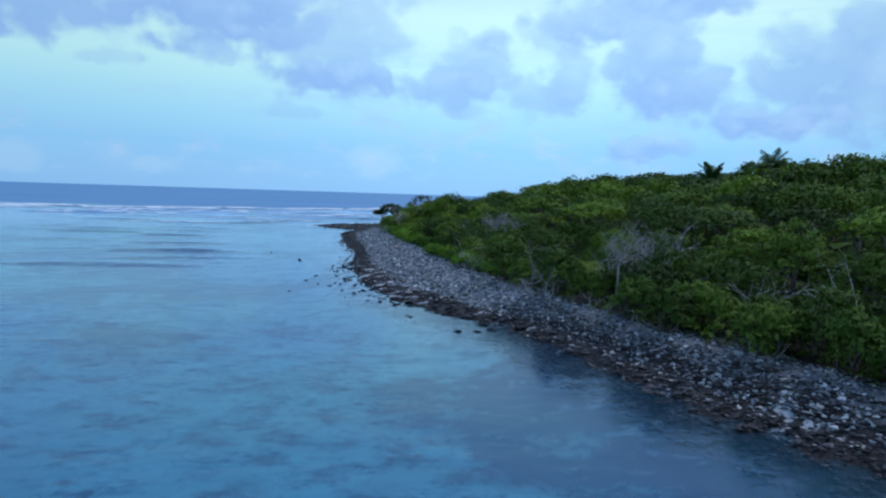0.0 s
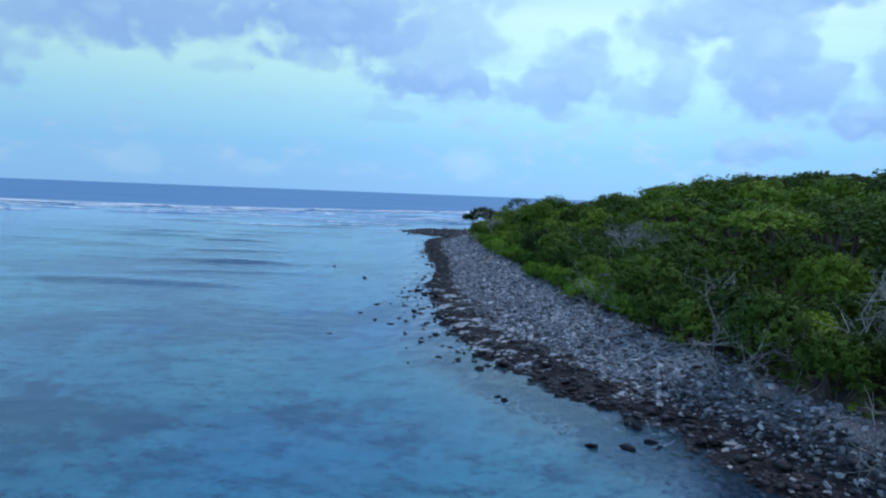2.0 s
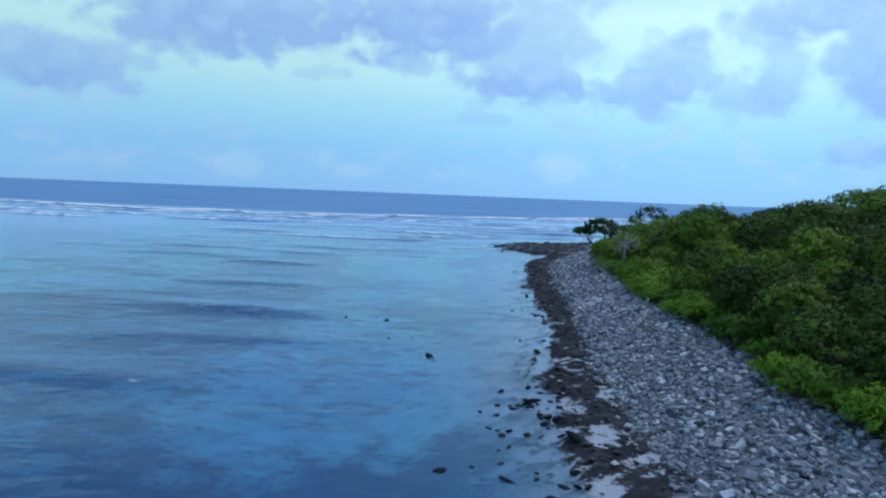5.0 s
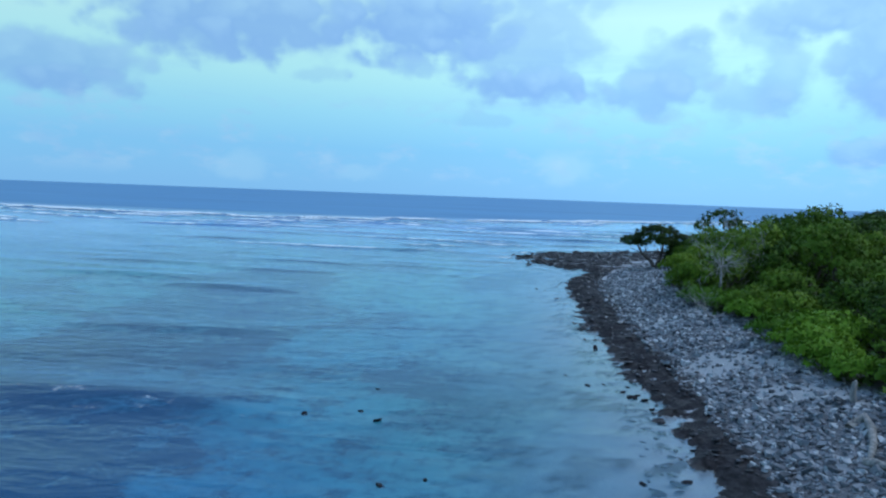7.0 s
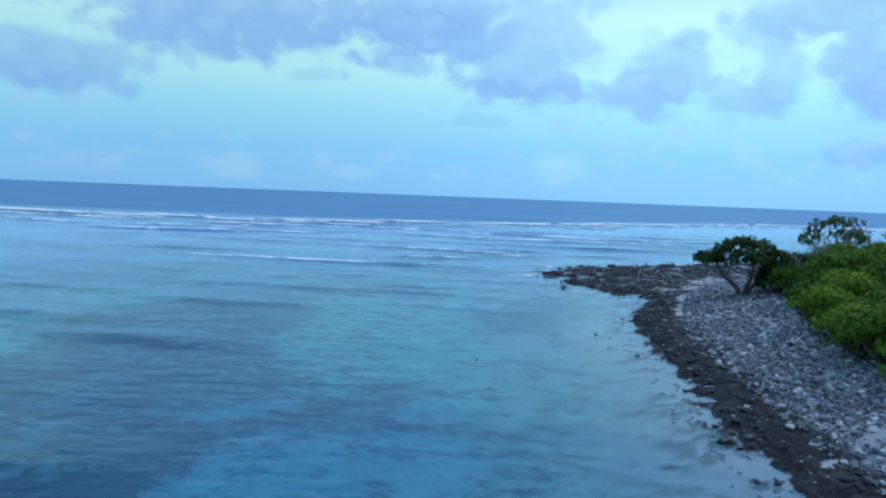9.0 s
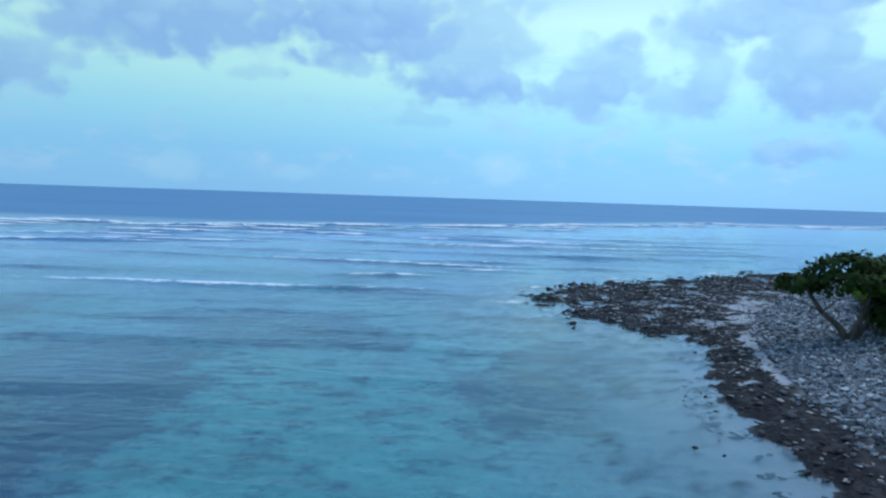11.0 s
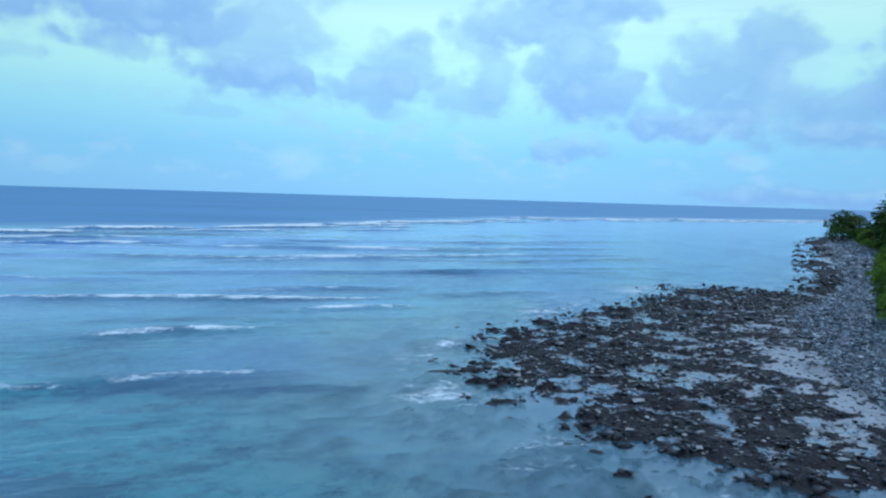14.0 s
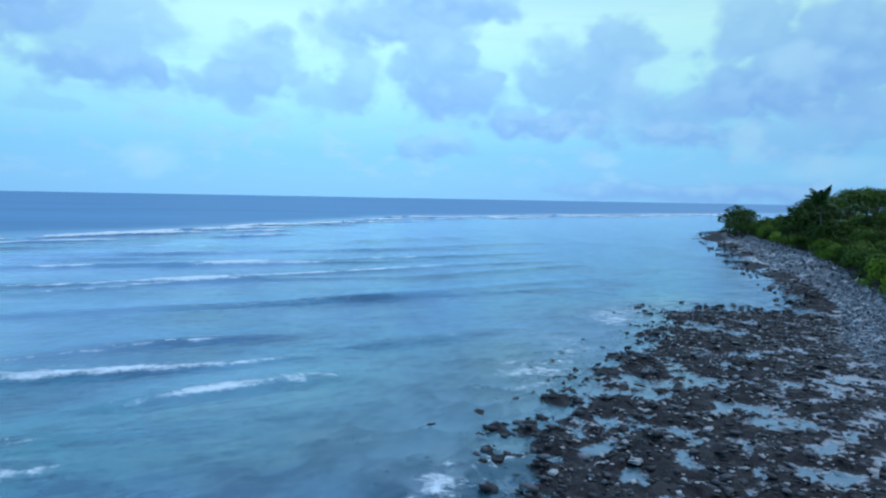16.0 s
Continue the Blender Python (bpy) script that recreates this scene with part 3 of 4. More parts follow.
LOW_WAVES = [
    (-27, 72, 11, 14, 0.3, 0.0), (-25, 65, 16, 16, 0.26, 0.0), (-42, 106, 14, 8, 0.32, 0.1), (-26, 125, 9, 14, 0.22, 0.05), (-20, 156, 12, 14, 0.3, 0.7), (-24, 140, 5, 25, 0.2, 0.55),
    (-62, 112, 14, 6, 0.22, 0.1), (-52, 96, 14, 4, 0.2, 0.0), (-70, 150, 26, 6, 0.3, 0.6), (-12, 172, 30, 20, 0.35, 0.6), (-4, 184, 26, 24, 0.35, 0.6), (-33, 157, 16, 12, 0.35, 0.75),
]


def small_ridges():
    """Wind waves over the lagoon, most of them without foam."""
    rng = np.random.default_rng(71)
    out = []
    for i in range(52):
        x, y = rng.uniform(-66, -15), rng.uniform(56, 150)
        out.append((x, y, rng.uniform(8, 22), rng.uniform(4, 16), rng.uniform(0.09, 0.2), 0.55 if rng.uniform() < 0.2 else 0.0))
    return [w for w, off in zip(out, zone_at(np.array([w[0] for w in out]), np.array([w[1] for w in out]))[2]) if off < -9]


INNER_WAVES = SURF_ROWS + ROLLING_WAVES + LOW_WAVES + small_ridges()


def inner_waves(x, y):
    """Height and froth of the waves that roll over the lagoon; their steep side faces the beach."""
    z, froth = 0 * x, 0 * x
    for i, (cx, cy, length, turn, h, foam) in enumerate(INNER_WAVES):
        c, s = math.cos(radians(turn)), math.sin(radians(turn))
        u, v = ((x - cx) * c + (y - cy) * s) / (length / 2), -(x - cx) * s + (y - cy) * c
        v = v + 1.6 * (rough_noise(u * length * 0.5, 0 * u + i * 9.1, 6.0, 3, 60 + i) - 0.5) + (i % 3 - 1) * 0.02 * length * u ** 2
        along = np.clip(1 - u ** 2, 0, 1) ** 0.7
        ridge = np.where(v < 0, np.exp(-(v / 0.5) ** 2), np.exp(-(v / 2.2) ** 2))
        z = z + (0.62 if foam > 0.2 else 0.42) * h * along * ridge
        torn = np.clip(rough_noise(u * length * 0.5, 0 * u + i * 5.3, 4.0, 3, 80 + i) * 2.4 - 0.62 + (foam - 0.5), 0, 1) * along
        froth = froth + foam * torn * (np.exp(-((v + 0.1) / 0.3) ** 2) + 0.5 * np.clip(1 - v / 4.5, 0, 1) * (v > 0) * (foam > 0.75))
    return z, froth


def build_sea():
    x, y, faces = sheet(spread(-78, 20, 1.3, 4900, 1.18), spread(14, 210, 0.5, 4900, 1.18))
    out = beyond_reef(x, y)
    deep = np.clip(out / 35 + 0.35 * (rough_noise(x, y, 60, 3, 2) - 0.3), 0, 1)
    z, froth = inner_waves(x, y)
    off = zone_at(x, y)[2]
    # the last of the swell runs out over the rim of the reef on the point
    run = np.exp(-((off + 3.2) / 3.0) ** 2) * np.clip((y - 118) / 12, 0, 1) * np.clip((210 - y) / 20, 0, 1) * np.clip((34 - x) / 20, 0, 1)
    froth = froth + 0.6 * run * np.clip(rough_noise(x, y, 3, 4, 33) * 3.2 - 1.2, 0, 1)
    depth = np.clip(-height_at(x, y)[0], 0, 6)
    me = mesh_of("sea", np.stack([x, y, z], 1), faces, WATER, True, {"deep": deep, "depth": depth, "breeze": 0.45 + 0.75 * np.clip((y - 40) / 35, 0, 1) * np.clip((-off - 3) / 12, 0, 1), "grassy": np.clip(meadow_at(x, y) * 3, 0, 1), "froth": froth, "sandbank": np.clip(np.exp(-((x + 36) / 26) ** 2 - ((y - 112) / 28) ** 2) - 2.0 * np.clip(meadow_at(x, y), -0.3, 0.3) + 0.9 * np.clip(rough_noise(x, y, 16, 3, 52) * 2.4 - 0.75, 0, 1), 0, 1), "turbid": 0.92 * np.exp(-((out + 20) / np.where(out < -20, 85, 9)) ** 2)})
    return tagged(new("sea", me), "blue lagoon water, shallow and clear over sand, with low waves", "water", kind="structure")


ground = build_ground()
sea = build_sea()
# ---- plants ----
def leaves(rng, centres, outward, size, per, spread_out=0.45):
    """Rosettes of folded leaves round the centres: vertices and triangles."""
    n = len(centres) * per
    c = np.repeat(centres, per, 0)
    o = np.repeat(outward, per, 0)
    out = o / (np.linalg.norm(o, axis=1, keepdims=True) + 1e-9)
    flat = np.cross(out, rng.normal(0, 1, (n, 3)))
    flat /= np.linalg.norm(flat, axis=1, keepdims=True) + 1e-9
    way = flat + out * 0.25 + rng.normal(0, spread_out, (n, 3))
    way /= np.linalg.norm(way, axis=1, keepdims=True)
    side = np.cross(way, out + rng.normal(0, spread_out * 0.8, (n, 3)))
    side /= np.linalg.norm(side, axis=1, keepdims=True) + 1e-9
    lift = np.cross(side, way)
    long = size * rng.uniform(0.7, 1.3, (n, 1))
    wide = long * rng.uniform(0.28, 0.42, (n, 1))
    base = c + rng.normal(0, size * 0.25, (n, 3))
    mid = base + way * long * 0.55
    verts = np.stack([mid - way * long * 0.3 - side * wide, mid - way * long * 0.45 + side * wide, base + way * long - lift * long * 0.15], 1).reshape(-1, 3)
    face = lift * np.sign((lift * o).sum(1, keepdims=True) + 1e-9)
    soft = o / (np.linalg.norm(o, axis=1, keepdims=True) + 1e-9) * 0.9 + face * 0.3
    soft = np.repeat(soft / np.linalg.norm(soft, axis=1, keepdims=True), 3, 0)
    faces = np.arange(3 * n).reshape(-1, 3)
    return verts, faces, soft


def lobes_of(rng, radius, height, count, floor):
    """Billows that make up a crown: small round masses over a dome, each (middle, radii)."""
    out = [(np.array([0, 0, floor + (height - floor) * 0.5]), np.array([radius * 0.6, radius * 0.6, (height - floor) * 0.36]))]
    for i in range(count):
        a = i * 2.39996 + rng.uniform(-0.5, 0.5)
        up = (i + 0.5) / count
        size = radius * rng.uniform(0.26, 0.44)
        r = (radius - size * 0.8) * math.sqrt(max(1 - up ** 1.6, 0.02)) * rng.uniform(0.85, 1.1)
        z = floor + size * 0.5 + (height - floor - size * 1.3) * up ** 0.65 * rng.uniform(0.86, 1.08)
        out.append((np.array([r * math.cos(a), r * math.sin(a), z]), np.array([size, size, size * rng.uniform(0.6, 0.85)])))
    return out


def shrub(name, seed, radius, height, rosettes, leaf, lobes, material, floor=0.0, stems=5, label="", category="shrub", per=6):
    """A many stemmed bush or a low tree: stems and a crown of leaf rosettes. The stems' foot is the origin."""
    rng = np.random.default_rng(seed)
    thing = tagged(new(name), label, category)
    masses = lobes_of(rng, radius, height, lobes, floor)
    wood = Heap()
    for i in range(stems):
        goal, size = masses[i % len(masses)]
        start = np.array([rng.uniform(-0.25, 0.25) * radius * 0.5, rng.uniform(-0.25, 0.25) * radius * 0.5, -0.25])
        bend = rng.normal(0, 0.18 * radius, 3) * np.array([1, 1, 0.4])
        pts = [start + (goal - start) * k + bend * math.sin(k * 3.14) for k in (0, 0.25, 0.5, 0.75, 1.0)]
        thick = 0.035 * height * rng.uniform(0.7, 1.1)
        wood.tube(pts, [thick, thick * 0.8, thick * 0.62, thick * 0.42, thick * 0.2], 4)
        for j in range(1):
            far = goal + rng.normal(0, 0.55, 3) * size
            wood.tube([pts[2], (pts[2] + far) / 2 + rng.normal(0, 0.1, 3), far], [thick * 0.4, thick * 0.25, thick * 0.1], 3)
    part("trunk", wood.mesh("trunk", BARK, True), thing)
    weight = np.array([s[0] * s[1] for _, s in masses])
    share = np.maximum((rosettes * weight / weight.sum()).astype(int), 6)
    centres, outward = [], []
    for (mid, size), n in zip(masses, share):
        d = rng.normal(0, 1, (n, 3))
        d /= np.linalg.norm(d, axis=1, keepdims=True)
        d[:, 2] = np.where(d[:, 2] < -0.35, -d[:, 2] * 0.6, d[:, 2])
        shell = np.where(rng.uniform(0, 1, (n, 1)) < 0.8, rng.uniform(0.86, 1.02, (n, 1)), rng.uniform(0.4, 0.86, (n, 1)))
        dents = 1 + 0.14 * np.sin(d[:, :1] * 5 + seed) * np.cos(d[:, 1:2] * 6 - seed)
        centres.append(mid + d * size * shell * dents)
        outward.append(d * np.array([1, 1, 0.9]) + np.array([0, 0, 0.3]))
    centres, outward = np.concatenate(centres), np.concatenate(outward)
    keep = centres[:, 2] > floor * 0.5
    crown = Heap()
    verts, faces, soft = leaves(rng, centres[keep], outward[keep], leaf, per)
    crown.add(verts, faces)
    part("crown", crown.mesh("crown", material, True, None, soft), thing)
    return thing


def branching(heap, rng, start, way, length, thick, depth, sides=5, droop=0.0):
    pts, p = [start], np.array(start, dtype=float)
    way = np.array(way, dtype=float)
    steps = 4
    for i in range(steps):
        way = way + rng.normal(0, 0.22, 3) + np.array([0, 0, -droop])
        way /= np.linalg.norm(way)
        p = p + way * length / steps
        pts.append(p.copy())
    heap.tube(pts, [thick * (1 - 0.16 * i) for i in range(steps + 1)], sides)
    limb = (pts, way)
    if depth > 0:
        for i in range(rng.integers(2, 4) + (depth > 1)):
            at = pts[rng.integers(1, steps + 1)]
            turn = way + rng.normal(0, 0.65, 3)
            turn /= np.linalg.norm(turn)
            branching(heap, rng, at, turn, length * rng.uniform(0.55, 0.8), thick * 0.55, depth - 1, max(sides - 1, 3), droop)
    return limb


def dead_tree(seed, height, trunks, spread_out, label, thick=0.008, forks=3):
    rng = np.random.default_rng(seed)
    thing = tagged(new("dead_tree"), label, "dead tree")
    for i in range(trunks):
        heap = Heap()
        a = rng.uniform(0, 6.28)
        lean = np.array([math.cos(a) * spread_out, math.sin(a) * spread_out, 1.0])
        pts, way = branching(heap, rng, (0.1 * math.cos(a), 0.1 * math.sin(a), -0.2), lean / np.linalg.norm(lean), height * 0.55, height * thick, 0, 5)
        trunk = part("trunk", heap.mesh("trunk", DEADWOOD, True), thing)
        for j in range(rng.integers(3, 5)):
            limb = Heap()
            turn = way + rng.normal(0, 0.65, 3)
            branching(limb, rng, pts[rng.integers(1, 5)], turn / np.linalg.norm(turn), height * rng.uniform(0.3, 0.44), height * thick * 0.55, forks - 1, 4)
            part("branch", limb.mesh("branch", DEADWOOD, True), trunk)
    return thing


def upright_dead_tree(seed, height, label):
    """A straight bare trunk that opens into a fan of fine twigs."""
    rng = np.random.default_rng(seed)
    thing = tagged(new("dead_tree"), label, "dead tree")
    heap = Heap()
    fork = np.array([0.1, 0.05, height * 0.5])
    heap.tube([np.array([0, 0, -0.2]), fork * 0.5 + np.array([0.06, -0.05, 0]), fork], [0.085, 0.068, 0.052], 6)
    trunk = part("trunk", heap.mesh("trunk", DEADWOOD, True), thing)
    for i in range(8):
        a = i * 0.785 + rng.uniform(-0.3, 0.3)
        way = np.array([math.cos(a) * 0.7, math.sin(a) * 0.7, rng.uniform(0.6, 1.2)])
        limb = Heap()
        branching(limb, rng, fork, way / np.linalg.norm(way), height * 0.34, 0.032, 3, 4)
        part("branch", limb.mesh("branch", DEADWOOD, True), trunk)
    return thing


def palm(seed, height, fronds, length, lean, label):
    rng = np.random.default_rng(seed)
    thing = tagged(new("coconut_palm"), label, "palm tree")
    heap = Heap()
    k = np.linspace(0, 1, 12)
    pts = np.stack([lean[0] * k ** 1.6, lean[1] * k ** 1.6, -0.3 + (height + 0.3) * k], 1)
    heap.tube(pts, list(0.17 - 0.07 * k + 0.06 * np.exp(-k * 14)), 8)
    part("trunk", heap.mesh("trunk", BARK, True), thing)
    top = pts[-1]
    for i in range(fronds):
        frond = Heap()
        a = i * 2.4 + rng.uniform(-0.3, 0.3)
        rise = rng.uniform(0.3, 1.45)
        out = np.array([math.cos(a), math.sin(a), 0])
        u = np.linspace(0, 1, 10)
        reach = length * rng.uniform(0.85, 1.1)
        spine = top + out * (reach * (u * math.cos(rise) + 0.12 * u ** 2))[:, None] + np.array([0, 0, 1]) * (reach * (u * math.sin(rise) - (0.12 + 0.36 * math.cos(rise)) * u ** 2.6))[:, None]
        rib = Heap()
        rib.tube(spine, list(0.035 * (1 - 0.85 * u)), 4)
        across = np.array([-out[1], out[0], 0])
        for s in (-1, 1):
            for q in np.linspace(0.12, 0.98, 26):
                at = np.array([np.interp(q, u, spine[:, c]) for c in range(3)])
                ahead = np.array([np.interp(min(q + 0.05, 1), u, spine[:, c]) for c in range(3)]) - np.array([np.interp(q - 0.05, u, spine[:, c]) for c in range(3)])
                ahead /= np.linalg.norm(ahead)
                size = 0.75 * math.sin(math.pi * min(q * 0.85 + 0.12, 1)) * length / 3.2 + 0.1
                way = across * s + ahead * 0.65 + np.array([0, 0, -0.35 + rng.normal(0, 0.15)])
                way /= np.linalg.norm(way)
                wide = ahead * 0.045
                tip = at + way * size + np.array([0, 0, -0.12 * size])
                frond.add([at - wide, at + wide, at + way * size * 0.55 + wide, tip, at + way * size * 0.55 - wide], [(0, 1, 2), (0, 2, 4), (4, 2, 3)])
        leaf = part("frond", frond.mesh("frond", LEAF_PALM), thing)
        part("rib", rib.mesh("rib", LEAF_PALM), leaf)
    return thing


def ground_z(x, y):
    return float(height_at(np.array([x]), np.array([y]))[0][0])


def set_down(thing, x, y, turn=0.0, size=1.0, sink=0.0, tall=1.0):
    m = pose(x, y, ground_z(x, y) - sink, 0, 0, turn) @ Matrix.Diagonal((size, size, size * tall, 1))
    thing.matrix_basis = m
    return thing


# models: the first of each kind is set down like its copies
SHRUB_LABEL = "rounded glossy green beach shrub at the edge of rubble"
TREE_LABEL = "dense dark green coastal tree with an uneven crown"
CREEPERS = [shrub("beach_creeper", 71 + i, 1.7, 1.5, 680, 0.135, 14 + i, LEAF_CREEPER, 0.0, 5, "low bright green creeper spreading over the rubble edge", "shrub", 7) for i in range(3)]
SHRUBS = [shrub("beach_shrub", 11 + i, 1.7, 2.5, 560, 0.15, 12 + i, LEAF_SHRUB, 0.1, 6, SHRUB_LABEL, "shrub", 7) for i in range(4)]
DARK_SHRUBS = [shrub("beach_shrub", 91 + i, 1.7, 2.7, 570, 0.165, 11 + i, LEAF_TREE, 0.1, 7, "dark green beach shrub with bare stems below", "shrub", 7) for i in range(3)]
LOW_TREES = [shrub("coastal_tree", 31 + i, 2.5, 4.6, 640, 0.19, 16 + i, LEAF_SHRUB if i < 3 else LEAF_TREE, 0.8, 4, TREE_LABEL, "tree", 7) for i in range(4)]
DARK_TREES = [shrub("coastal_tree", 131 + i, 2.5, 4.8, 600, 0.20, 13 + i, LEAF_TREE, 0.5, 5, TREE_LABEL, "tree", 7) for i in range(3)]
HIGH_TREES = [shrub("coastal_tree", 51 + i, 3.2, 8.0, 400, 0.26, 17 + i, LEAF_SHRUB if i < 2 else LEAF_TREE, 4.4, 3, TREE_LABEL, "tree", 6) for i in range(5)]
INNER_TREES = [shrub("inland_tree", 161 + i, 4.0, 11.5, 300, 0.42, 17 + i, LEAF_SHRUB if i < 1 else LEAF_TREE, 7.0, 3, "green tree on the rising middle of the island", "tree", 6) for i in range(4)]
used = set()


def plant(models, x, y, rng, size, tall=1.0, sink=0.0, group=""):
    model = models[rng.integers(len(models))]
    turn = rng.uniform(0, 360)
    if model.name not in used:
        used.add(model.name)
        return set_down(tagged(model, group=group), x, y, turn, size, sink, tall)
    m = pose(x, y, ground_z(x, y) - sink, 0, 0, turn) @ Matrix.Diagonal((size, size, size * tall, 1))
    return copy_thing(tagged(model, group=group), m @ Matrix.Diagonal((1 / model.scale[0], 1 / model.scale[1], 1 / model.scale[2], 1)))


CLEARINGS = [(-9.4, 119.9, 1.9), (9.2, 35.4, 1.5), (8.4, 33.2, 1.1), (7.4, 31.2, 0.7), (11.0, 36.4, 1.3), (5.5, 38.6, 1.2), (2.6, 51.1, 1.2), (-6.8, 96.6, 1.0), (4.5, 58.8, 1.0), (5.4, 57.4, 0.8), (-8.0, 90.6, 1.2)]


def canopy_top(x, y, d):
    """Height of the tree tops over the sea: low at the beach, rising to the middle of the island."""
    south = float(np.interp(d, [0, 3, 7, 12, 18, 26, 40, 60, 90], [2.4, 3.4, 4.8, 6.2, 7.8, 9.2, 11.3, 14.2, 15.0]))
    north = float(np.interp(d, [0, 5, 9, 14, 22, 40], [2.4, 3.2, 5.4, 8.6, 10.2, 11.0]))
    k = max(0.0, min(1.0, (y - 158) / 12))
    bump = 0.9 * math.exp(-((x - 18) / 10) ** 2 - ((y - 105) / 14) ** 2)
    tip = 1.26 if 97 < y < 118 and d < 10 else 1.0
    return (south * (1 - k) + north * k + bump) * tip


def plant_woods():
    rng = np.random.default_rng(5)
    cand = np.stack([rng.uniform(-12, 120, 90000), rng.uniform(10, 275, 90000)], 1)
    t, depth, _ = zone_at(cand[:, 0], cand[:, 1])
    reach = np.where(cand[:, 1] > 175, 26, np.where(cand[:, 1] < 128, 74, 30))
    ok = (cand[:, 0] < 0.74 * cand[:, 1] + 6) & (depth > 0.5) & (depth < reach)
    cand, depth = cand[ok], depth[ok]
    # the tree on the point and the dead trees keep their room
    kept, grid = [], {}
    for (x, y), d in zip(cand, depth):
        far = max(0.0, (y - 150) / 60)
        gap = (1.5 if d < 2.6 else (2.1 if y < 60 else 2.3) if d < 6 else (3.0 if y < 60 else 3.1) if d < 12 else 4.2 if d < 30 else 5.4) * (1 + 0.35 * min(far, 1.2))
        if any(math.hypot(x - a, y - b) < r for a, b, r in CLEARINGS) or (d < 0.9 and y > 45):
            continue
        cell = (int(x // 6), int(y // 6))
        near = [q for i in (-1, 0, 1) for j in (-1, 0, 1) for q in grid.get((cell[0] + i, cell[1] + j), [])]
        if all((x - q[0]) ** 2 + (y - q[1]) ** 2 > gap * gap for q in near):
            grid.setdefault(cell, []).append((x, y))
            kept.append((x, y, d))
    for x, y, d in kept:
        lush = float(rough_noise(np.array([x]), np.array([y]), 14, 3, 21)[0])
        mixed = float(rough_noise(np.array([x]), np.array([y]), 7, 2, 29)[0])
        dark = (y > 162 and (d > 4.0 or lush > 0.5)) or (y < 50 and d < 14 and (d < 1.0 or y < 33 or (d < 2.6 and y < 44) or (2.6 < d < 9 and 33 < y < 53 and lush > 0.55) or mixed > 0.46)) or (50 <= y < 78 and 2.2 < d < 12 and mixed > 0.45)
        top = (canopy_top(x, y, d) - ground_z(x, y)) * (rng.uniform(0.78, 1.1) if d < 12 else rng.uniform(0.88, 1.03)) * (0.88 + 0.24 * lush)
        if d < 2.6:
            kind = DARK_SHRUBS if dark else CREEPERS if (d < 1.9 or lush > 0.5) and y < 96 else SHRUBS
            plant(kind, x, y, rng, rng.uniform(0.75, 1.05) * (0.7 + 0.5 * lush), rng.uniform(0.85, 1.1), group="beach shrubs")
        elif d < 12:
            kind = (DARK_TREES if lush > 0.4 else DARK_SHRUBS) if dark else (LOW_TREES if lush > 0.5 or d > 7 else SHRUBS)
            size = max(0.62, top / (2.6 if kind in (SHRUBS, DARK_SHRUBS) else 4.7)) * rng.uniform(0.92, 1.08)
            wide = min(size, 1.25) if kind in (SHRUBS, DARK_SHRUBS) else max(size, 0.72)
            plant(kind, x, y, rng, wide, size / wide, 0.0, "shore trees")
        elif d < 32:
            plant(HIGH_TREES, x, y, rng, rng.uniform(0.85, 1.1), top / 8.0, 0.0, "woods")
        else:
            plant(INNER_TREES, x, y, rng, rng.uniform(0.85, 1.1), top / 11.5, 0.0, "woods")
    return len(kept)


plant_woods()
FAR_TREES = [shrub("inland_tree", 151 + i, 4.2, 9.0, 150, 0.8, 12 + i, LEAF_TREE, 3.6, 2, "dark green tree in the middle of the island", "tree", 5) for i in range(3)]


def plant_inland():
    rng = np.random.default_rng(6)
    kept = []
    xs, ys = rng.uniform(0, 150, 6000), rng.uniform(-60, 260, 6000)
    for x, y, depth in zip(xs, ys, zone_at(xs, ys)[1]):
        d = [float(depth)]
        hidden = y < 10 or x > 0.74 * y + 9
        inland = 2.5 if hidden else (26 if y > 175 else 74 if y < 128 else 30) + 2
        if d[0] > inland and all((x - a) ** 2 + (y - b) ** 2 > 64 for a, b in kept):
            kept.append((x, y))
            plant(FAR_TREES, x, y, rng, rng.uniform(0.9, 1.1) * (1.0 if d[0] > 12 else 0.45 + 0.04 * d[0]), rng.uniform(0.8, 0.95) * (canopy_top(x, y, d[0]) - 2.0) / 9.0 / (1.0 if d[0] > 12 else 0.6), 0.0, "inland woods")
    return len(kept)


def undergrowth():
    """Low scrub that covers the ground between the inland trees."""
    rng = np.random.default_rng(9)
    x, y = rng.uniform(5, 160, 30000), rng.uniform(-70, 260, 30000)
    t, depth, _ = zone_at(x, y)
    ok = (depth > 17) | ((depth > 3) & (x > 0.74 * y + 7))
    x, y = x[ok], y[ok]
    centres = np.stack([x, y, height_at(x, y)[0] + rng.uniform(0.3, 1.2, len(x))], 1)
    heap = Heap()
    verts, faces, soft = leaves(rng, centres, np.tile((0.0, 0.0, 1.0), (len(x), 1)), 1.9, 3, 0.35)
    heap.add(verts, faces)
    return tagged(new("undergrowth", heap.mesh("undergrowth", LEAF_TREE, True, None, soft)), "low dark green scrub between the inland trees", "undergrowth", kind="stuff")


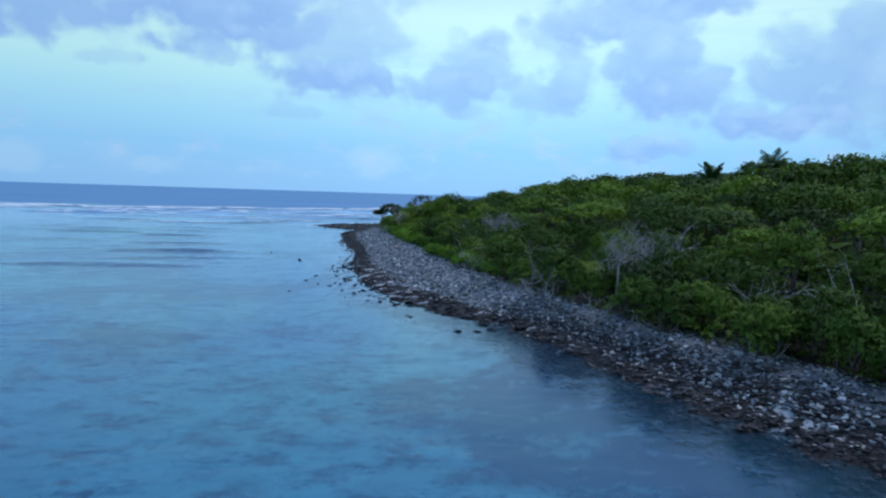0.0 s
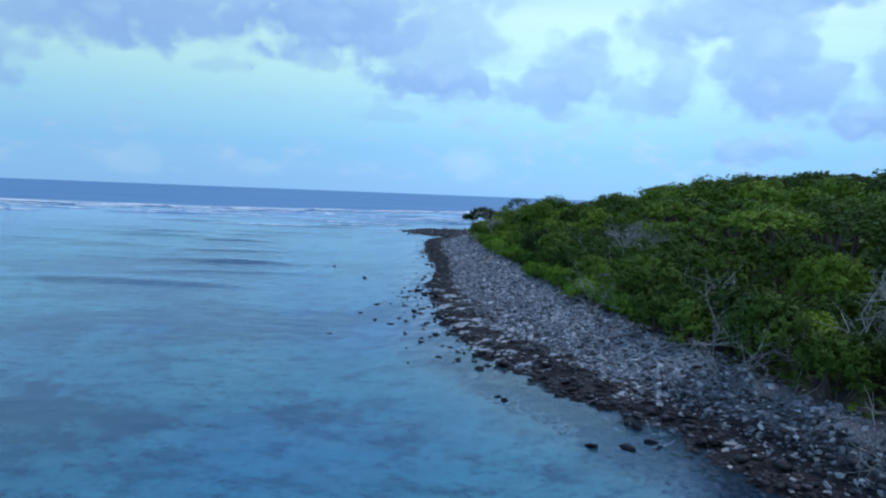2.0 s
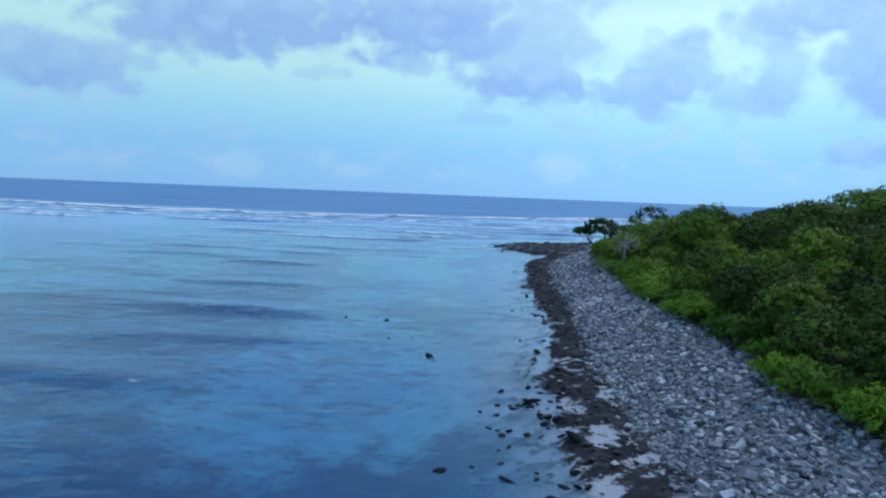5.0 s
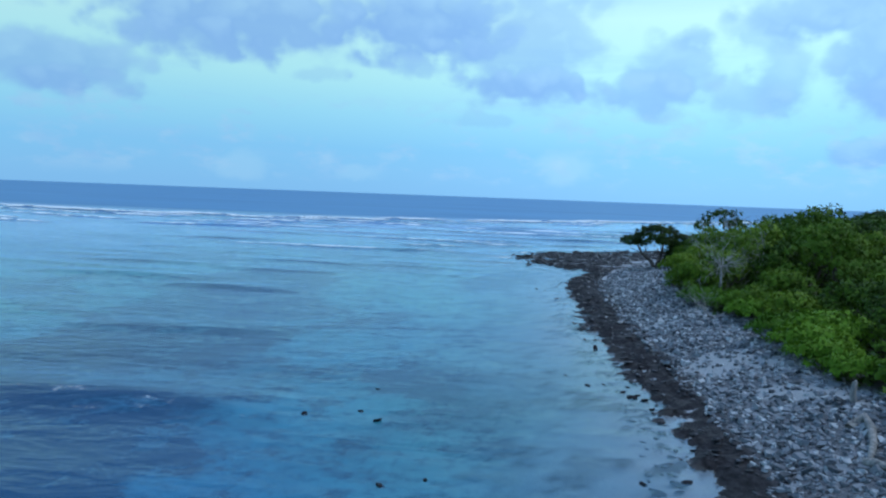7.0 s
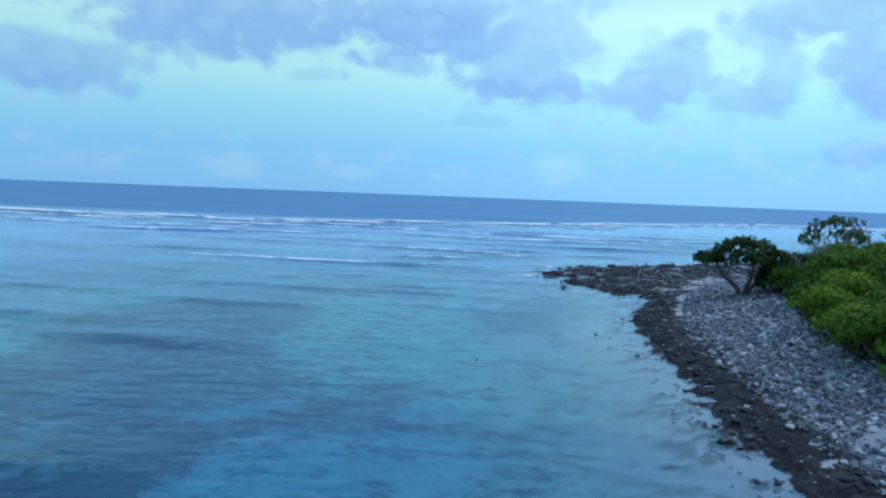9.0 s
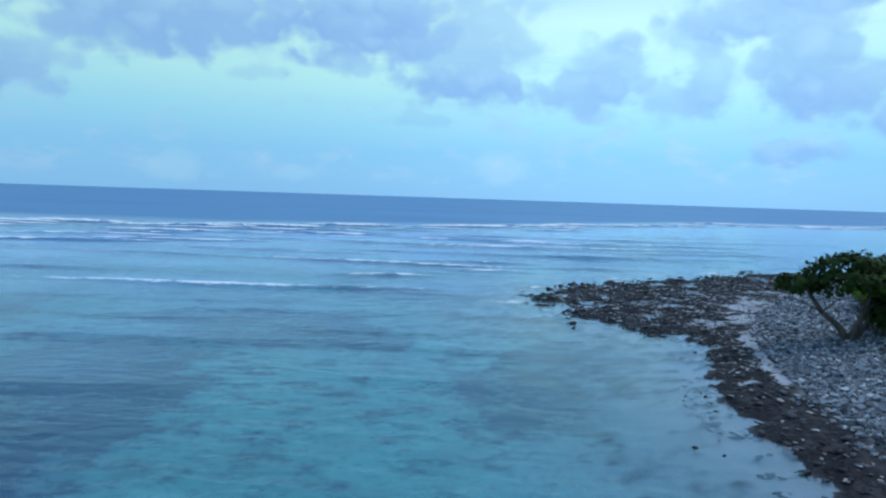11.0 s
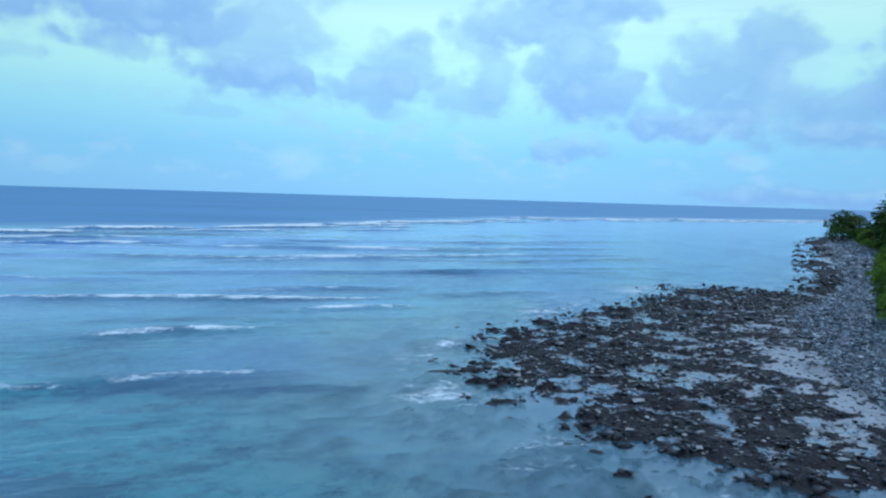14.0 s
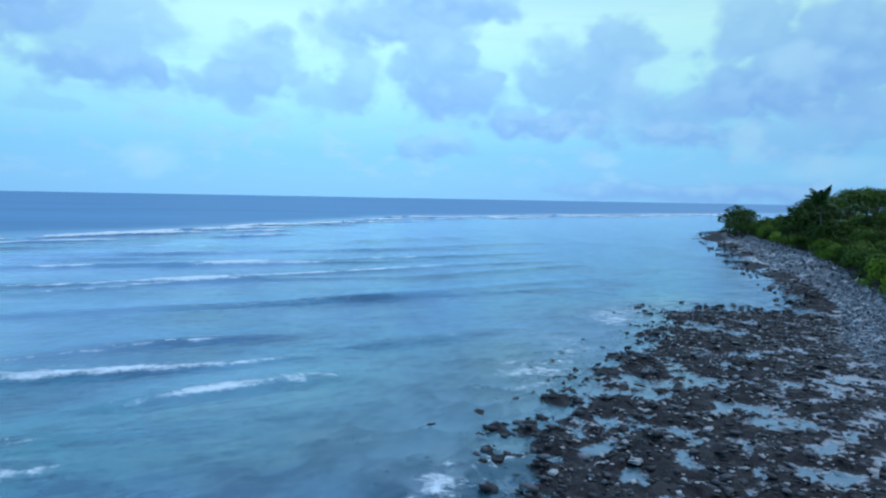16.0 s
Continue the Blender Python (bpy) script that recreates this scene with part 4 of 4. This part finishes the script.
def ground_cover():
    """Small dark leaves close to the soil between the shore bushes."""
    rng = np.random.default_rng(10)
    x, y = rng.uniform(-10, 40, 60000), rng.uniform(10, 150, 60000)
    depth = zone_at(x, y)[1]
    ok = (depth > 0.6) & (depth < 15)
    x, y = x[ok][:17000], y[ok][:17000]
    centres = np.stack([x, y, height_at(x, y)[0] + rng.uniform(0.05, 0.45, len(x))], 1)
    heap = Heap()
    verts, faces, soft = leaves(rng, centres, np.tile((0.0, 0.0, 1.0), (len(x), 1)), 0.34, 3, 0.4)
    heap.add(verts, faces)
    return tagged(new("ground_cover", heap.mesh("ground_cover", LEAF_TREE, True, None, soft)), "low dark green leaves covering the soil under the shore bushes", "undergrowth", kind="stuff")


plant_inland()
undergrowth()
ground_cover()
for x, y, size, tall in ((-6.9, 118.3, 0.95, 1.0), (-6.5, 121.0, 1.0, 1.05), (-7.6, 121.6, 0.7, 0.8)):
    plant(SHRUBS, x, y, np.random.default_rng(int(y * 7)), size, tall, 0.0, "beach shrubs")
for x, y, size, tall in ((0.2, 118.5, 1.0, 1.05), (-5.6, 112.0, 0.85, 1.0)):
    plant(LOW_TREES, x, y, np.random.default_rng(int(y)), size, tall, 0.0, "shore trees")


for x, y, size, tall in ((66.5, 234.5, 1.5, 0.85), (70.5, 237.0, 1.4, 0.85), (63.0, 231.0, 1.0, 0.8), (59.5, 225.5, 0.9, 0.8), (45.5, 197.0, 1.3, 1.2), (43.0, 193.4, 1.2, 1.0), (48.5, 198.0, 1.3, 1.2), (39.5, 188.4, 1.0, 0.9)):
    plant(DARK_TREES, x, y, np.random.default_rng(int(y * 3)), size, tall, 0.0, "shore trees")


def point_tree(seed, bark, label, leafy=1.0):
    """A wind-bent tree of the point: forked trunk, flat crown."""
    rng = np.random.default_rng(seed)
    thing = tagged(new("wind_bent_tree"), label, "tree")
    for goal in ((-1.6, 0.3, 2.0), (0.5, -0.3, 2.2), (1.6, 0.2, 2.0)):
        heap = Heap()
        pts = [np.array([0, 0, -0.2]), np.array([goal[0] * 0.25, goal[1] * 0.3, 0.5]), np.array([goal[0] * 0.65, goal[1] * 0.6, 1.05]), np.array(goal)]
        heap.tube(pts, [0.16, 0.13, 0.10, 0.05], 7)
        for j in range(6):
            branching(heap, rng, pts[2] if j < 3 else pts[3] * 0.9, np.array([rng.normal(0, 0.8), rng.normal(0, 0.8), 0.7]), 0.9, 0.045, 1, 4)
        part("trunk", heap.mesh("trunk", bark, True), thing)
    centres, outward = [], []
    for mid, size, n in (((0, 0, 2.4), (1.7, 1.5, 0.95), 370), ((-1.9, 0.2, 2.05), (0.8, 0.8, 0.42), 90), ((1.7, 0.3, 2.1), (1.2, 1.1, 0.55), 160), ((1.7, -0.2, 1.15), (1.1, 1.1, 0.85), 190), ((2.5, -0.2, 1.75), (0.9, 1.0, 0.8), 120)):
        n, size = int(n * leafy), (size[0], size[1], size[2] * (0.4 + 0.6 * leafy))
        d = rng.normal(0, 1, (n, 3))
        d /= np.linalg.norm(d, axis=1, keepdims=True)
        d[:, 2] = np.where(d[:, 2] < -0.6, -d[:, 2], d[:, 2])
        centres.append(np.array(mid) + d * np.array(size) * rng.uniform(0.75, 1.08, (n, 1)))
        outward.append(d * 0.7 + np.array([0, 0, 0.5]))
    crown = Heap()
    verts, faces, soft = leaves(rng, np.concatenate(centres), np.concatenate(outward), 0.18, 11)
    crown.add(verts, faces)
    part("crown", crown.mesh("crown", LEAF_TREE, True, None, soft), thing)
    return thing


set_down(point_tree(77, BARK, "wind-bent tree with a forked trunk and flat crown on the point"), -9.5, 120.0, 0, 1.22, 0.0, 0.97)
set_down(point_tree(78, DEADWOOD, "flat-crowned tree with pale bare limbs above the bushes", 0.16), -3.9, 120.4, 40, 1.15, 0.0, 1.55)
set_down(dead_tree(28, 5.2, 4, 0.5, "pale leafless branches beside a flat-crowned tree", 0.009), -5.6, 119.4)
set_down(upright_dead_tree(29, 5.0, "pale leafless tree with fine twigs beside a flat-crowned tree"), -4.6, 119.6)
set_down(palm(3, 7.6, 17, 2.7, (0.6, 0.4), "coconut palm standing above the woods"), 31.3, 80.5)
set_down(palm(8, 9.6, 20, 3.5, (-0.8, 0.3), "coconut palm with arching fronds above the woods"), 44.5, 90.0)
set_down(palm(5, 5.9, 18, 3.0, (-0.9, -0.3), "coconut palm on the far headland"), 41.2, 190.4)

set_down(upright_dead_tree(4, 4.0, "pale grey leafless tree among shore bushes"), 9.3, 35.6)
set_down(upright_dead_tree(6, 3.8, "pale grey leafless tree among shore bushes"), 11.2, 36.6)
set_down(dead_tree(9, 3.4, 5, 0.75, "tangle of bare grey branches at the bush edge"), 5.5, 38.4)
set_down(dead_tree(14, 3.4, 4, 0.5, "bare grey shrub among green bushes"), 2.6, 51.1)
set_down(upright_dead_tree(21, 4.6, "bare grey tree at the edge of the beach"), -6.6, 97.0, 0, 0.95, 0.0, 0.9)
set_down(dead_tree(22, 2.6, 4, 0.8, "low bare grey branches at the edge of the beach"), -7.4, 91.2)
set_down(upright_dead_tree(23, 4.2, "bare grey tree in a thicket"), 4.5, 59.0)
set_down(upright_dead_tree(24, 3.8, "bare grey tree in a thicket"), 5.4, 57.4)
set_down(dead_tree(25, 3.6, 4, 0.5, "bare pale branches in a thicket"), 3.2, 57.8)
set_down(dead_tree(27, 4.6, 2, 0.35, "bare pale tree above the far bushes"), -4.6, 102.3)

# bare twigs along the bush edge near the start
for k, (x, y, h, spread_out) in enumerate(((12.2, 24.6, 2.2, 0.9), (9.4, 28.6, 2.0, 0.8), (7.6, 32.0, 2.6, 0.7), (6.0, 36.2, 2.4, 0.9), (4.6, 44.6, 1.6, 0.9), (2.4, 56.0, 2.2, 0.5), (9.6, 38.0, 4.4, 0.4), (11.6, 33.0, 3.6, 0.5), (14.0, 29.0, 3.4, 0.5), (7.0, 47.0, 3.8, 0.5), (5.6, 50.0, 3.4, 0.6), (4.8, 58.0, 3.6, 0.5), (13.4, 40.0, 5.2, 0.35), (3.6, 47.4, 2.2, 0.8), (0.2, 68.0, 3.2, 0.6), (16.0, 26.0, 4.0, 0.4))):
    set_down(dead_tree(60 + k, h, 3, spread_out, "bare grey branches leaning out of the bushes", 0.009, 2), x, y)


def driftwood(seed, points, thick, twigs, label):
    """A bleached branch that lies along the points, with broken side twigs."""
    rng = np.random.default_rng(seed)
    thing = tagged(new("driftwood"), label, "driftwood")
    heap = Heap()
    base = np.array([points[0][0], points[0][1], ground_z(points[0][0], points[0][1])])
    line = [np.array([x, y, ground_z(x, y) + up]) - base for x, y, up in points]
    heap.tube(line, [thick * (1 - 0.6 * i / len(line)) for i in range(len(line))], 7)
    part("branch", heap.mesh("branch", DRIFTWOOD, True), thing)
    for i in range(twigs):
        twig = Heap()
        at = line[rng.integers(1, len(line))]
        branching(twig, rng, at, np.array([rng.normal(0, 0.8), rng.normal(0, 0.8), 0.7]), 0.8, thick * 0.45, 1, 4)
        part("twig", twig.mesh("twig", DRIFTWOOD, True), thing)
    thing.matrix_basis = pose(*base)
    return thing


driftwood(1, [(0.4, 54.6, 0.1), (0.9, 53.6, 0.25), (1.3, 52.8, 0.1), (1.6, 51.4, 0.3), (1.8, 50.0, 0.12), (1.7, 47.6, 0.08)], 0.07, 5, "bleached crooked branch lying on the rubble")
driftwood(2, [(1.4, 55.0, 0.7), (1.8, 54.6, 0.95), (2.2, 54.1, 0.3), (2.4, 53.6, 0.05)], 0.07, 1, "pale arched branch at the bush edge")
driftwood(3, [(-4.9, 77.0, -0.1), (-4.97, 77.0, 0.3), (-4.9, 77.06, 0.62)], 0.11, 0, "grey upright stump at the bush edge")
driftwood(4, [(-5.52, 75.12, 0.05), (-5.04, 75.48, 0.16), (-5.12, 74.70, 0.16), (-5.34, 73.78, 0.14), (-5.64, 72.96, 0.08)], 0.15, 0, "thick curved grey drift log on the rubble")
driftwood(7, [(-5.82, 72.70, 0.10), (-5.67, 72.52, 0.16), (-5.45, 72.33, 0.12), (-5.19, 72.08, 0.05)], 0.13, 1, "grey drift log lying across a grey one")
driftwood(5, [(1.8, 44.6, 0.07), (2.3, 44.3, 0.14), (2.9, 44.42, 0.1), (3.4, 44.1, 0.18), (3.9, 44.0, 0.07)], 0.055, 1, "pale drift log on the sand")
driftwood(6, [(4.0, 41.9, 0.1), (4.9, 41.3, 0.3), (5.6, 40.2, 0.5), (6.2, 39.0, 0.9)], 0.05, 6, "bleached branch reaching out of the bushes")

# ---- rocks and rubble ----
ICO = bmesh.new()
bmesh.ops.create_icosphere(ICO, subdivisions=1, radius=1.0)
ICO_V = np.array([v.co[:] for v in ICO.verts])
ICO_F = np.array([[v.index for v in f.verts] for f in ICO.faces])
ICO.free()


SLAB_V = np.array([(x, y, z) for x in (-0.8, 0.8) for y in (-0.8, 0.8) for z in (-0.8, 0.8)])
SLAB_F = np.array([(0, 1, 3), (0, 3, 2), (4, 6, 7), (4, 7, 5), (0, 4, 5), (0, 5, 1), (2, 3, 7), (2, 7, 6), (0, 2, 6), (0, 6, 4), (1, 5, 7), (1, 7, 3)])


def slab_shape(rng, flat):
    """A broken plate of coral, every corner knocked about."""
    v = SLAB_V * rng.uniform(0.55, 1.15, (8, 3)) + rng.normal(0, 0.08, (8, 3))
    return v * np.array([1.0, rng.uniform(0.5, 0.9), flat * rng.uniform(0.7, 1.3)])


def rock_shape(rng, flat=0.5, jag=0.22):
    v = ICO_V.copy()
    for i in range(5):
        n = rng.normal(0, 1, 3)
        n /= np.linalg.norm(n)
        cut = rng.uniform(0.55, 0.85)
        over = np.maximum(v @ n - cut, 0)
        v -= over[:, None] * n
    v *= 1 + rng.uniform(-jag, jag, (len(v), 1)) * 0.6
    return v * np.array([1.0, rng.uniform(0.55, 0.9), flat * rng.uniform(0.7, 1.3)])


def turned(v, rng, size, tilt=0.35):
    m = np.array(Euler((rng.normal(0, tilt), rng.normal(0, tilt), rng.uniform(0, 6.28))).to_matrix())
    return v @ m.T * size


def scatter(rng, count, low, high, box, clump=0.0, seed=1):
    """Places on the shore whose zone lies between low and high."""
    x, y = rng.uniform(box[0], box[1], count), rng.uniform(box[2], box[3], count)
    t, _, off = zone_at(x, y)
    ok = (t > low) & (t < high)
    if clump:
        ok &= reef_lumps(x, y) > clump
    return x[ok], y[ok], off[ok]


def strew(name, label, rng, spots, sizes, material, near, flat, sink, afloat=False, slabs=False, tilt=16.0):
    """Stones: those along the stretch `near` of the plan are parts of their own, the rest one joined part."""
    shapes = [slab_shape(rng, flat) if slabs else rock_shape(rng, flat) for _ in range(24)]
    faces = SLAB_F if slabs else ICO_F
    meshes = [mesh_of(name, s, faces, material, not slabs) for s in shapes]
    z = height_at(spots[0], spots[1])[0]
    joined, singles = Heap(), 0
    for x, y, h in zip(spots[0], spots[1], z):
        size = sizes(x, y)
        if afloat:
            h = max(h, -0.35 * size * flat)
        k = rng.integers(len(shapes))
        if near(x, y) and singles < 300:
            ob = part(name, meshes[k], ground)
            ob.matrix_basis = pose(x, y, h + size * flat * (0.5 - sink), rng.normal(0, tilt), rng.normal(0, tilt), rng.uniform(0, 360)) @ Matrix.Scale(size, 4)
            singles += 1
        else:
            joined.add(turned(shapes[k], rng, size, radians(tilt) * 1.25) + np.array([x, y, h + size * flat * (0.5 - sink)]), faces)
    rest = part(name + "_field", joined.mesh(name + "_field", material, not slabs), ground, label)
    return tagged(rest, kind="stuff")


def build_stones():
    rng = np.random.default_rng(12)
    xs, ys, _ = scatter(rng, 330000, 1.72, 3.12, (-15, 22, 12, 165))
    rim = (zone_at(xs, ys)[0] > 2.0) | ((rng.uniform(0, 1, len(xs)) < 0.3) & (ys < 112))
    xs, ys = xs[rim], ys[rim]
    thin = np.where((ys > 122) | (ys < 18), 0.42, np.where(ys > 95, 0.7, np.where(ys < 40, 0.34, 0.88)))
    bare = (rng.uniform(0, 1, len(xs)) < thin) & (rough_noise(xs, ys, 4.0, 3, 71) < 0.72) | (rng.uniform(0, 1, len(xs)) < 0.25)
    xs, ys = xs[bare], ys[bare]
    strew("rubble_stone", "grey coral rubble of slabs and lumps", rng, (xs, ys), lambda x, y: (0.85 if y < 38 else 1.0) * float(np.clip(rng.lognormal(-2.42, 0.38), 0.05, 0.22)),
          CORAL_STONE, lambda x, y: 41 < y < 42.6, 0.5, 0.05, slabs=True)
    xs, ys, _ = scatter(rng, 105000, 0.95, 2.15, (-28, 22, 12, 168), 0.47)
    bare = sand_strip(zone_at(xs, ys)[0], ys) < 0.3
    more = scatter(rng, 60000, 2.1, 2.9, (0, 22, 12, 44))
    damp = rng.uniform(0, 1, len(more[0])) < np.clip((44 - more[1]) / 14, 0, 1)
    edge_x, edge_y, _ = scatter(rng, 34000, 0.93, 2.0, (-3, 22, 12, 46))
    xs, ys = np.concatenate([xs[bare], more[0][damp], edge_x]), np.concatenate([ys[bare], more[1][damp], edge_y])
    strew("reef_rock", "dark brown weed-covered reef rock", rng, (xs, ys), lambda x, y: float(np.clip(rng.lognormal(-2.3, 0.45), 0.06, 0.3)),
          WEED_ROCK, lambda x, y: 46 < y < 52, 0.17, 0.3, tilt=7.0)
    sx, sy, s_off = scatter(rng, 26000, 0.6, 1.0, (-40, 6, 118, 170))
    awash = (rng.uniform(0, 1, len(sx)) < np.exp(s_off / 3.4)) & (reef_lumps(sx, sy) > 0.5) & (height_at(sx, sy)[0] > -0.17)
    xs, ys, _ = scatter(rng, 9000, 0.98, 2.1, (-30, 6, 116, 165))
    strew("awash_rock", "low weedy reef rocks awash in the surf", rng, (sx[awash], sy[awash]), lambda x, y: float(np.clip(rng.lognormal(-2.0, 0.4), 0.08, 0.3)),
          WEED_ROCK, lambda x, y: 136 < y < 139, 0.26, 0.1, tilt=8.0)
    strew("reef_pebble", "small dark rocks strewn over the reef pools", rng, (xs, ys), lambda x, y: float(np.clip(rng.lognormal(-2.4, 0.4), 0.05, 0.22)),
          REEF_STONE, lambda x, y: 126 < y < 129, 0.3, 0.15, tilt=9.0)
    xs, ys, _ = scatter(rng, 9000, 1.0, 2.2, (-26, 22, 12, 168))
    flat_x, flat_y, _ = scatter(rng, 3000, 1.5, 2.8, (0, 22, 14, 46))
    # small pale pieces added as the glints of water on the point's reef
    glint_x, glint_y, _ = scatter(rng, 11000, 1.0, 2.1, (-28, 6, 114, 166))
    xs, ys = np.concatenate([xs, flat_x, glint_x]), np.concatenate([ys, flat_y, glint_y])
    strew("coral_piece", "pale broken coral lying on the weedy reef, with pale pieces drawn as water glints", rng, (xs, ys), lambda x, y: float(np.clip(rng.lognormal(-2.45 + 0.12 * (y < 40) - 0.2 * (y > 112), 0.4), 0.05, 0.26)),
          PALE_CORAL_AND_GLINT, lambda x, y: 36 < y < 60, 0.16, 0.0, slabs=True, tilt=6.0)
    xs, ys, off = scatter(rng, 7000, 0.86, 1.0, (-32, 14, 20, 165))
    ok = (rng.uniform(0, 1, len(xs)) < np.exp(off / 1.1)) & (rough_noise(xs, ys, 5.0, 3, 72) > np.where(ys > 95, 0.6, 0.48))
    bx, by = rng.uniform(-11, -1, 900), rng.uniform(41, 64, 900)
    b_off = zone_at(bx, by)[2]
    wet = (b_off < 0.3) & (rng.uniform(0, 1, 900) < np.exp(b_off / 1.4) * 0.8)
    single = np.array([(-23.3, 98.1), (-21.2, 73.1), (-14.2, 66.4), (-14.6, 66.2), (-19.7, 74.0), (-17.1, 69.1), (-16.2, 69.8), (-11.0, 71.5), (-10.9, 78.9), (-13.9, 81.2), (-20.1, 76.5), (-18.9, 73.4)])
    xs, ys = np.concatenate([single[:, 0], xs[ok], bx[wet]]), np.concatenate([single[:, 1], ys[ok], by[wet]])
    strew("shallows_rock", "single dark rocks in the shallows", rng, (xs, ys), lambda x, y: (0.6 if y > 95 else 1.0) * float(np.clip(rng.lognormal(-1.82, 0.38), 0.09, 0.34)),
          DARK_ROCK, lambda x, y: 36 < y < 62, 0.3, 0.15, True)
    for low, high, name, stone, label in ((0.93, 2.0, "headland_rock", WEED_ROCK, "dark weedy rocks below the far headland"), (1.9, 3.1, "headland_stone", CORAL_STONE, "grey rubble below the far headland")):
        xs, ys, _ = scatter(rng, 16000 if low < 1 else 30000, low, high, (2, 100, 158, 262))
        keep = (rough_noise(xs, ys, 3.0, 3, 88) > 0.47) | (low > 1)
        xs, ys = xs[keep], ys[keep]
        strew(name, label, rng, (xs, ys), lambda x, y: float(np.clip(rng.lognormal(-1.75, 0.4), 0.1, 0.4)),
              stone, lambda x, y: y < 162, 0.5, 0.15, afloat=low < 1, slabs=True)


build_stones()


# ---- waves on the reef ----
def breaker(x, y, length, turn, height, foam, seed, label="low wave breaking white over the shallow reef"):
    """A low swell with a torn foam cap along its crest."""
    rng = np.random.default_rng(seed)
    thing = tagged(new("breaking_wave"), label, "wave", "waves on the reef", "stuff")
    n = max(int(length / 1.2), 8)
    u = np.linspace(-1, 1, n)
    bow = rng.normal(0, 0.03) * length * u ** 2 + np.cumsum(rng.normal(0, 0.12, n))
    rise = height * (1 - u ** 2) ** 0.6 * rng.uniform(0.75, 1.0, n)
    across = np.array([-2.6, -1.2, -0.35, 0.0, 0.45, 1.4, 3.2])
    shape = np.array([-0.02, 0.16, 0.82, 1.0, 0.86, 0.4, -0.02])
    verts = [(u[i] * length / 2, bow[i] + a * (0.6 + height), rise[i] * s - 0.015 * (abs(s) < 0.05)) for i in range(n) for a, s in zip(across, shape)]
    w = len(across)
    faces = [(i * w + k, (i + 1) * w + k, (i + 1) * w + k + 1, i * w + k + 1) for i in range(n - 1) for k in range(w - 1)]
    swell = part("swell", mesh_of("swell", verts, faces, WATER, True, {"breeze": np.full(len(verts), 0.6), "grassy": np.zeros(len(verts)), "deep": np.full(len(verts), float(np.clip(beyond_reef(x, y) / 60 + 0.35, 0.3, 1))), "depth": np.full(len(verts), 1.0), "froth": np.zeros(len(verts)), "sandbank": np.zeros(len(verts)), "turbid": np.full(len(verts), 0.4)}), thing)
    if foam > 0:
        strip = np.array([-0.75, -0.4, -0.1, 0.1]) * (0.45 + height * 0.9)
        lift = np.array([0.3, 0.72, 1.0, 1.0])
        torn = np.clip(rough_noise(u * length, np.full(n, seed * 3.7), 5.0, 3, seed) * 1.7 - 0.35 + foam - 0.5, 0, 1) * (1 - u ** 6)
        verts = [(u[i] * length / 2, bow[i] + a * (0.6 + height) * (0.5 + torn[i]), rise[i] * s + 0.02) for i in range(n) for a, s in zip(strip, lift)]
        fade = [torn[i] * q for i in range(n) for q in (0.35, 0.9, 1.0, 0.5)]
        faces = [(i * 4 + k, (i + 1) * 4 + k, (i + 1) * 4 + k + 1, i * 4 + k + 1) for i in range(n - 1) for k in range(3)]
        part("foam", mesh_of("foam", verts, faces, FOAM, True, {"fade": fade}), thing)
    thing.matrix_basis = pose(x, y, 0, 0, 0, turn)
    return thing


def build_waves():
    rng = np.random.default_rng(41)
    # the outer line of surf
    for i in range(34):
        x = -260 + i * 15 + rng.uniform(-5, 5)
        y = float(np.interp(x, [p[0] for p in REEF_EDGE], [p[1] for p in REEF_EDGE]))
        slope = math.degrees(math.atan2(float(np.interp(x + 5, [p[0] for p in REEF_EDGE], [p[1] for p in REEF_EDGE])) - y, 5))
        breaker(x, y + rng.uniform(-4, 7), rng.uniform(20, 44), slope * 0.7, rng.uniform(0.5, 0.8), rng.uniform(0.75, 1.1), 100 + i)
        for k in range(3 if x < -55 else 1):
            back = rng.uniform(8, 16) if x > -55 else 14 + 17 * k + rng.uniform(-6, 6)
            breaker(x + rng.uniform(-8, 8), y - back, rng.uniform(12, 30), slope * 0.5, rng.uniform(0.3, 0.5), rng.uniform(0.6, 1.0), 150 + i * 3 + k)


build_waves()
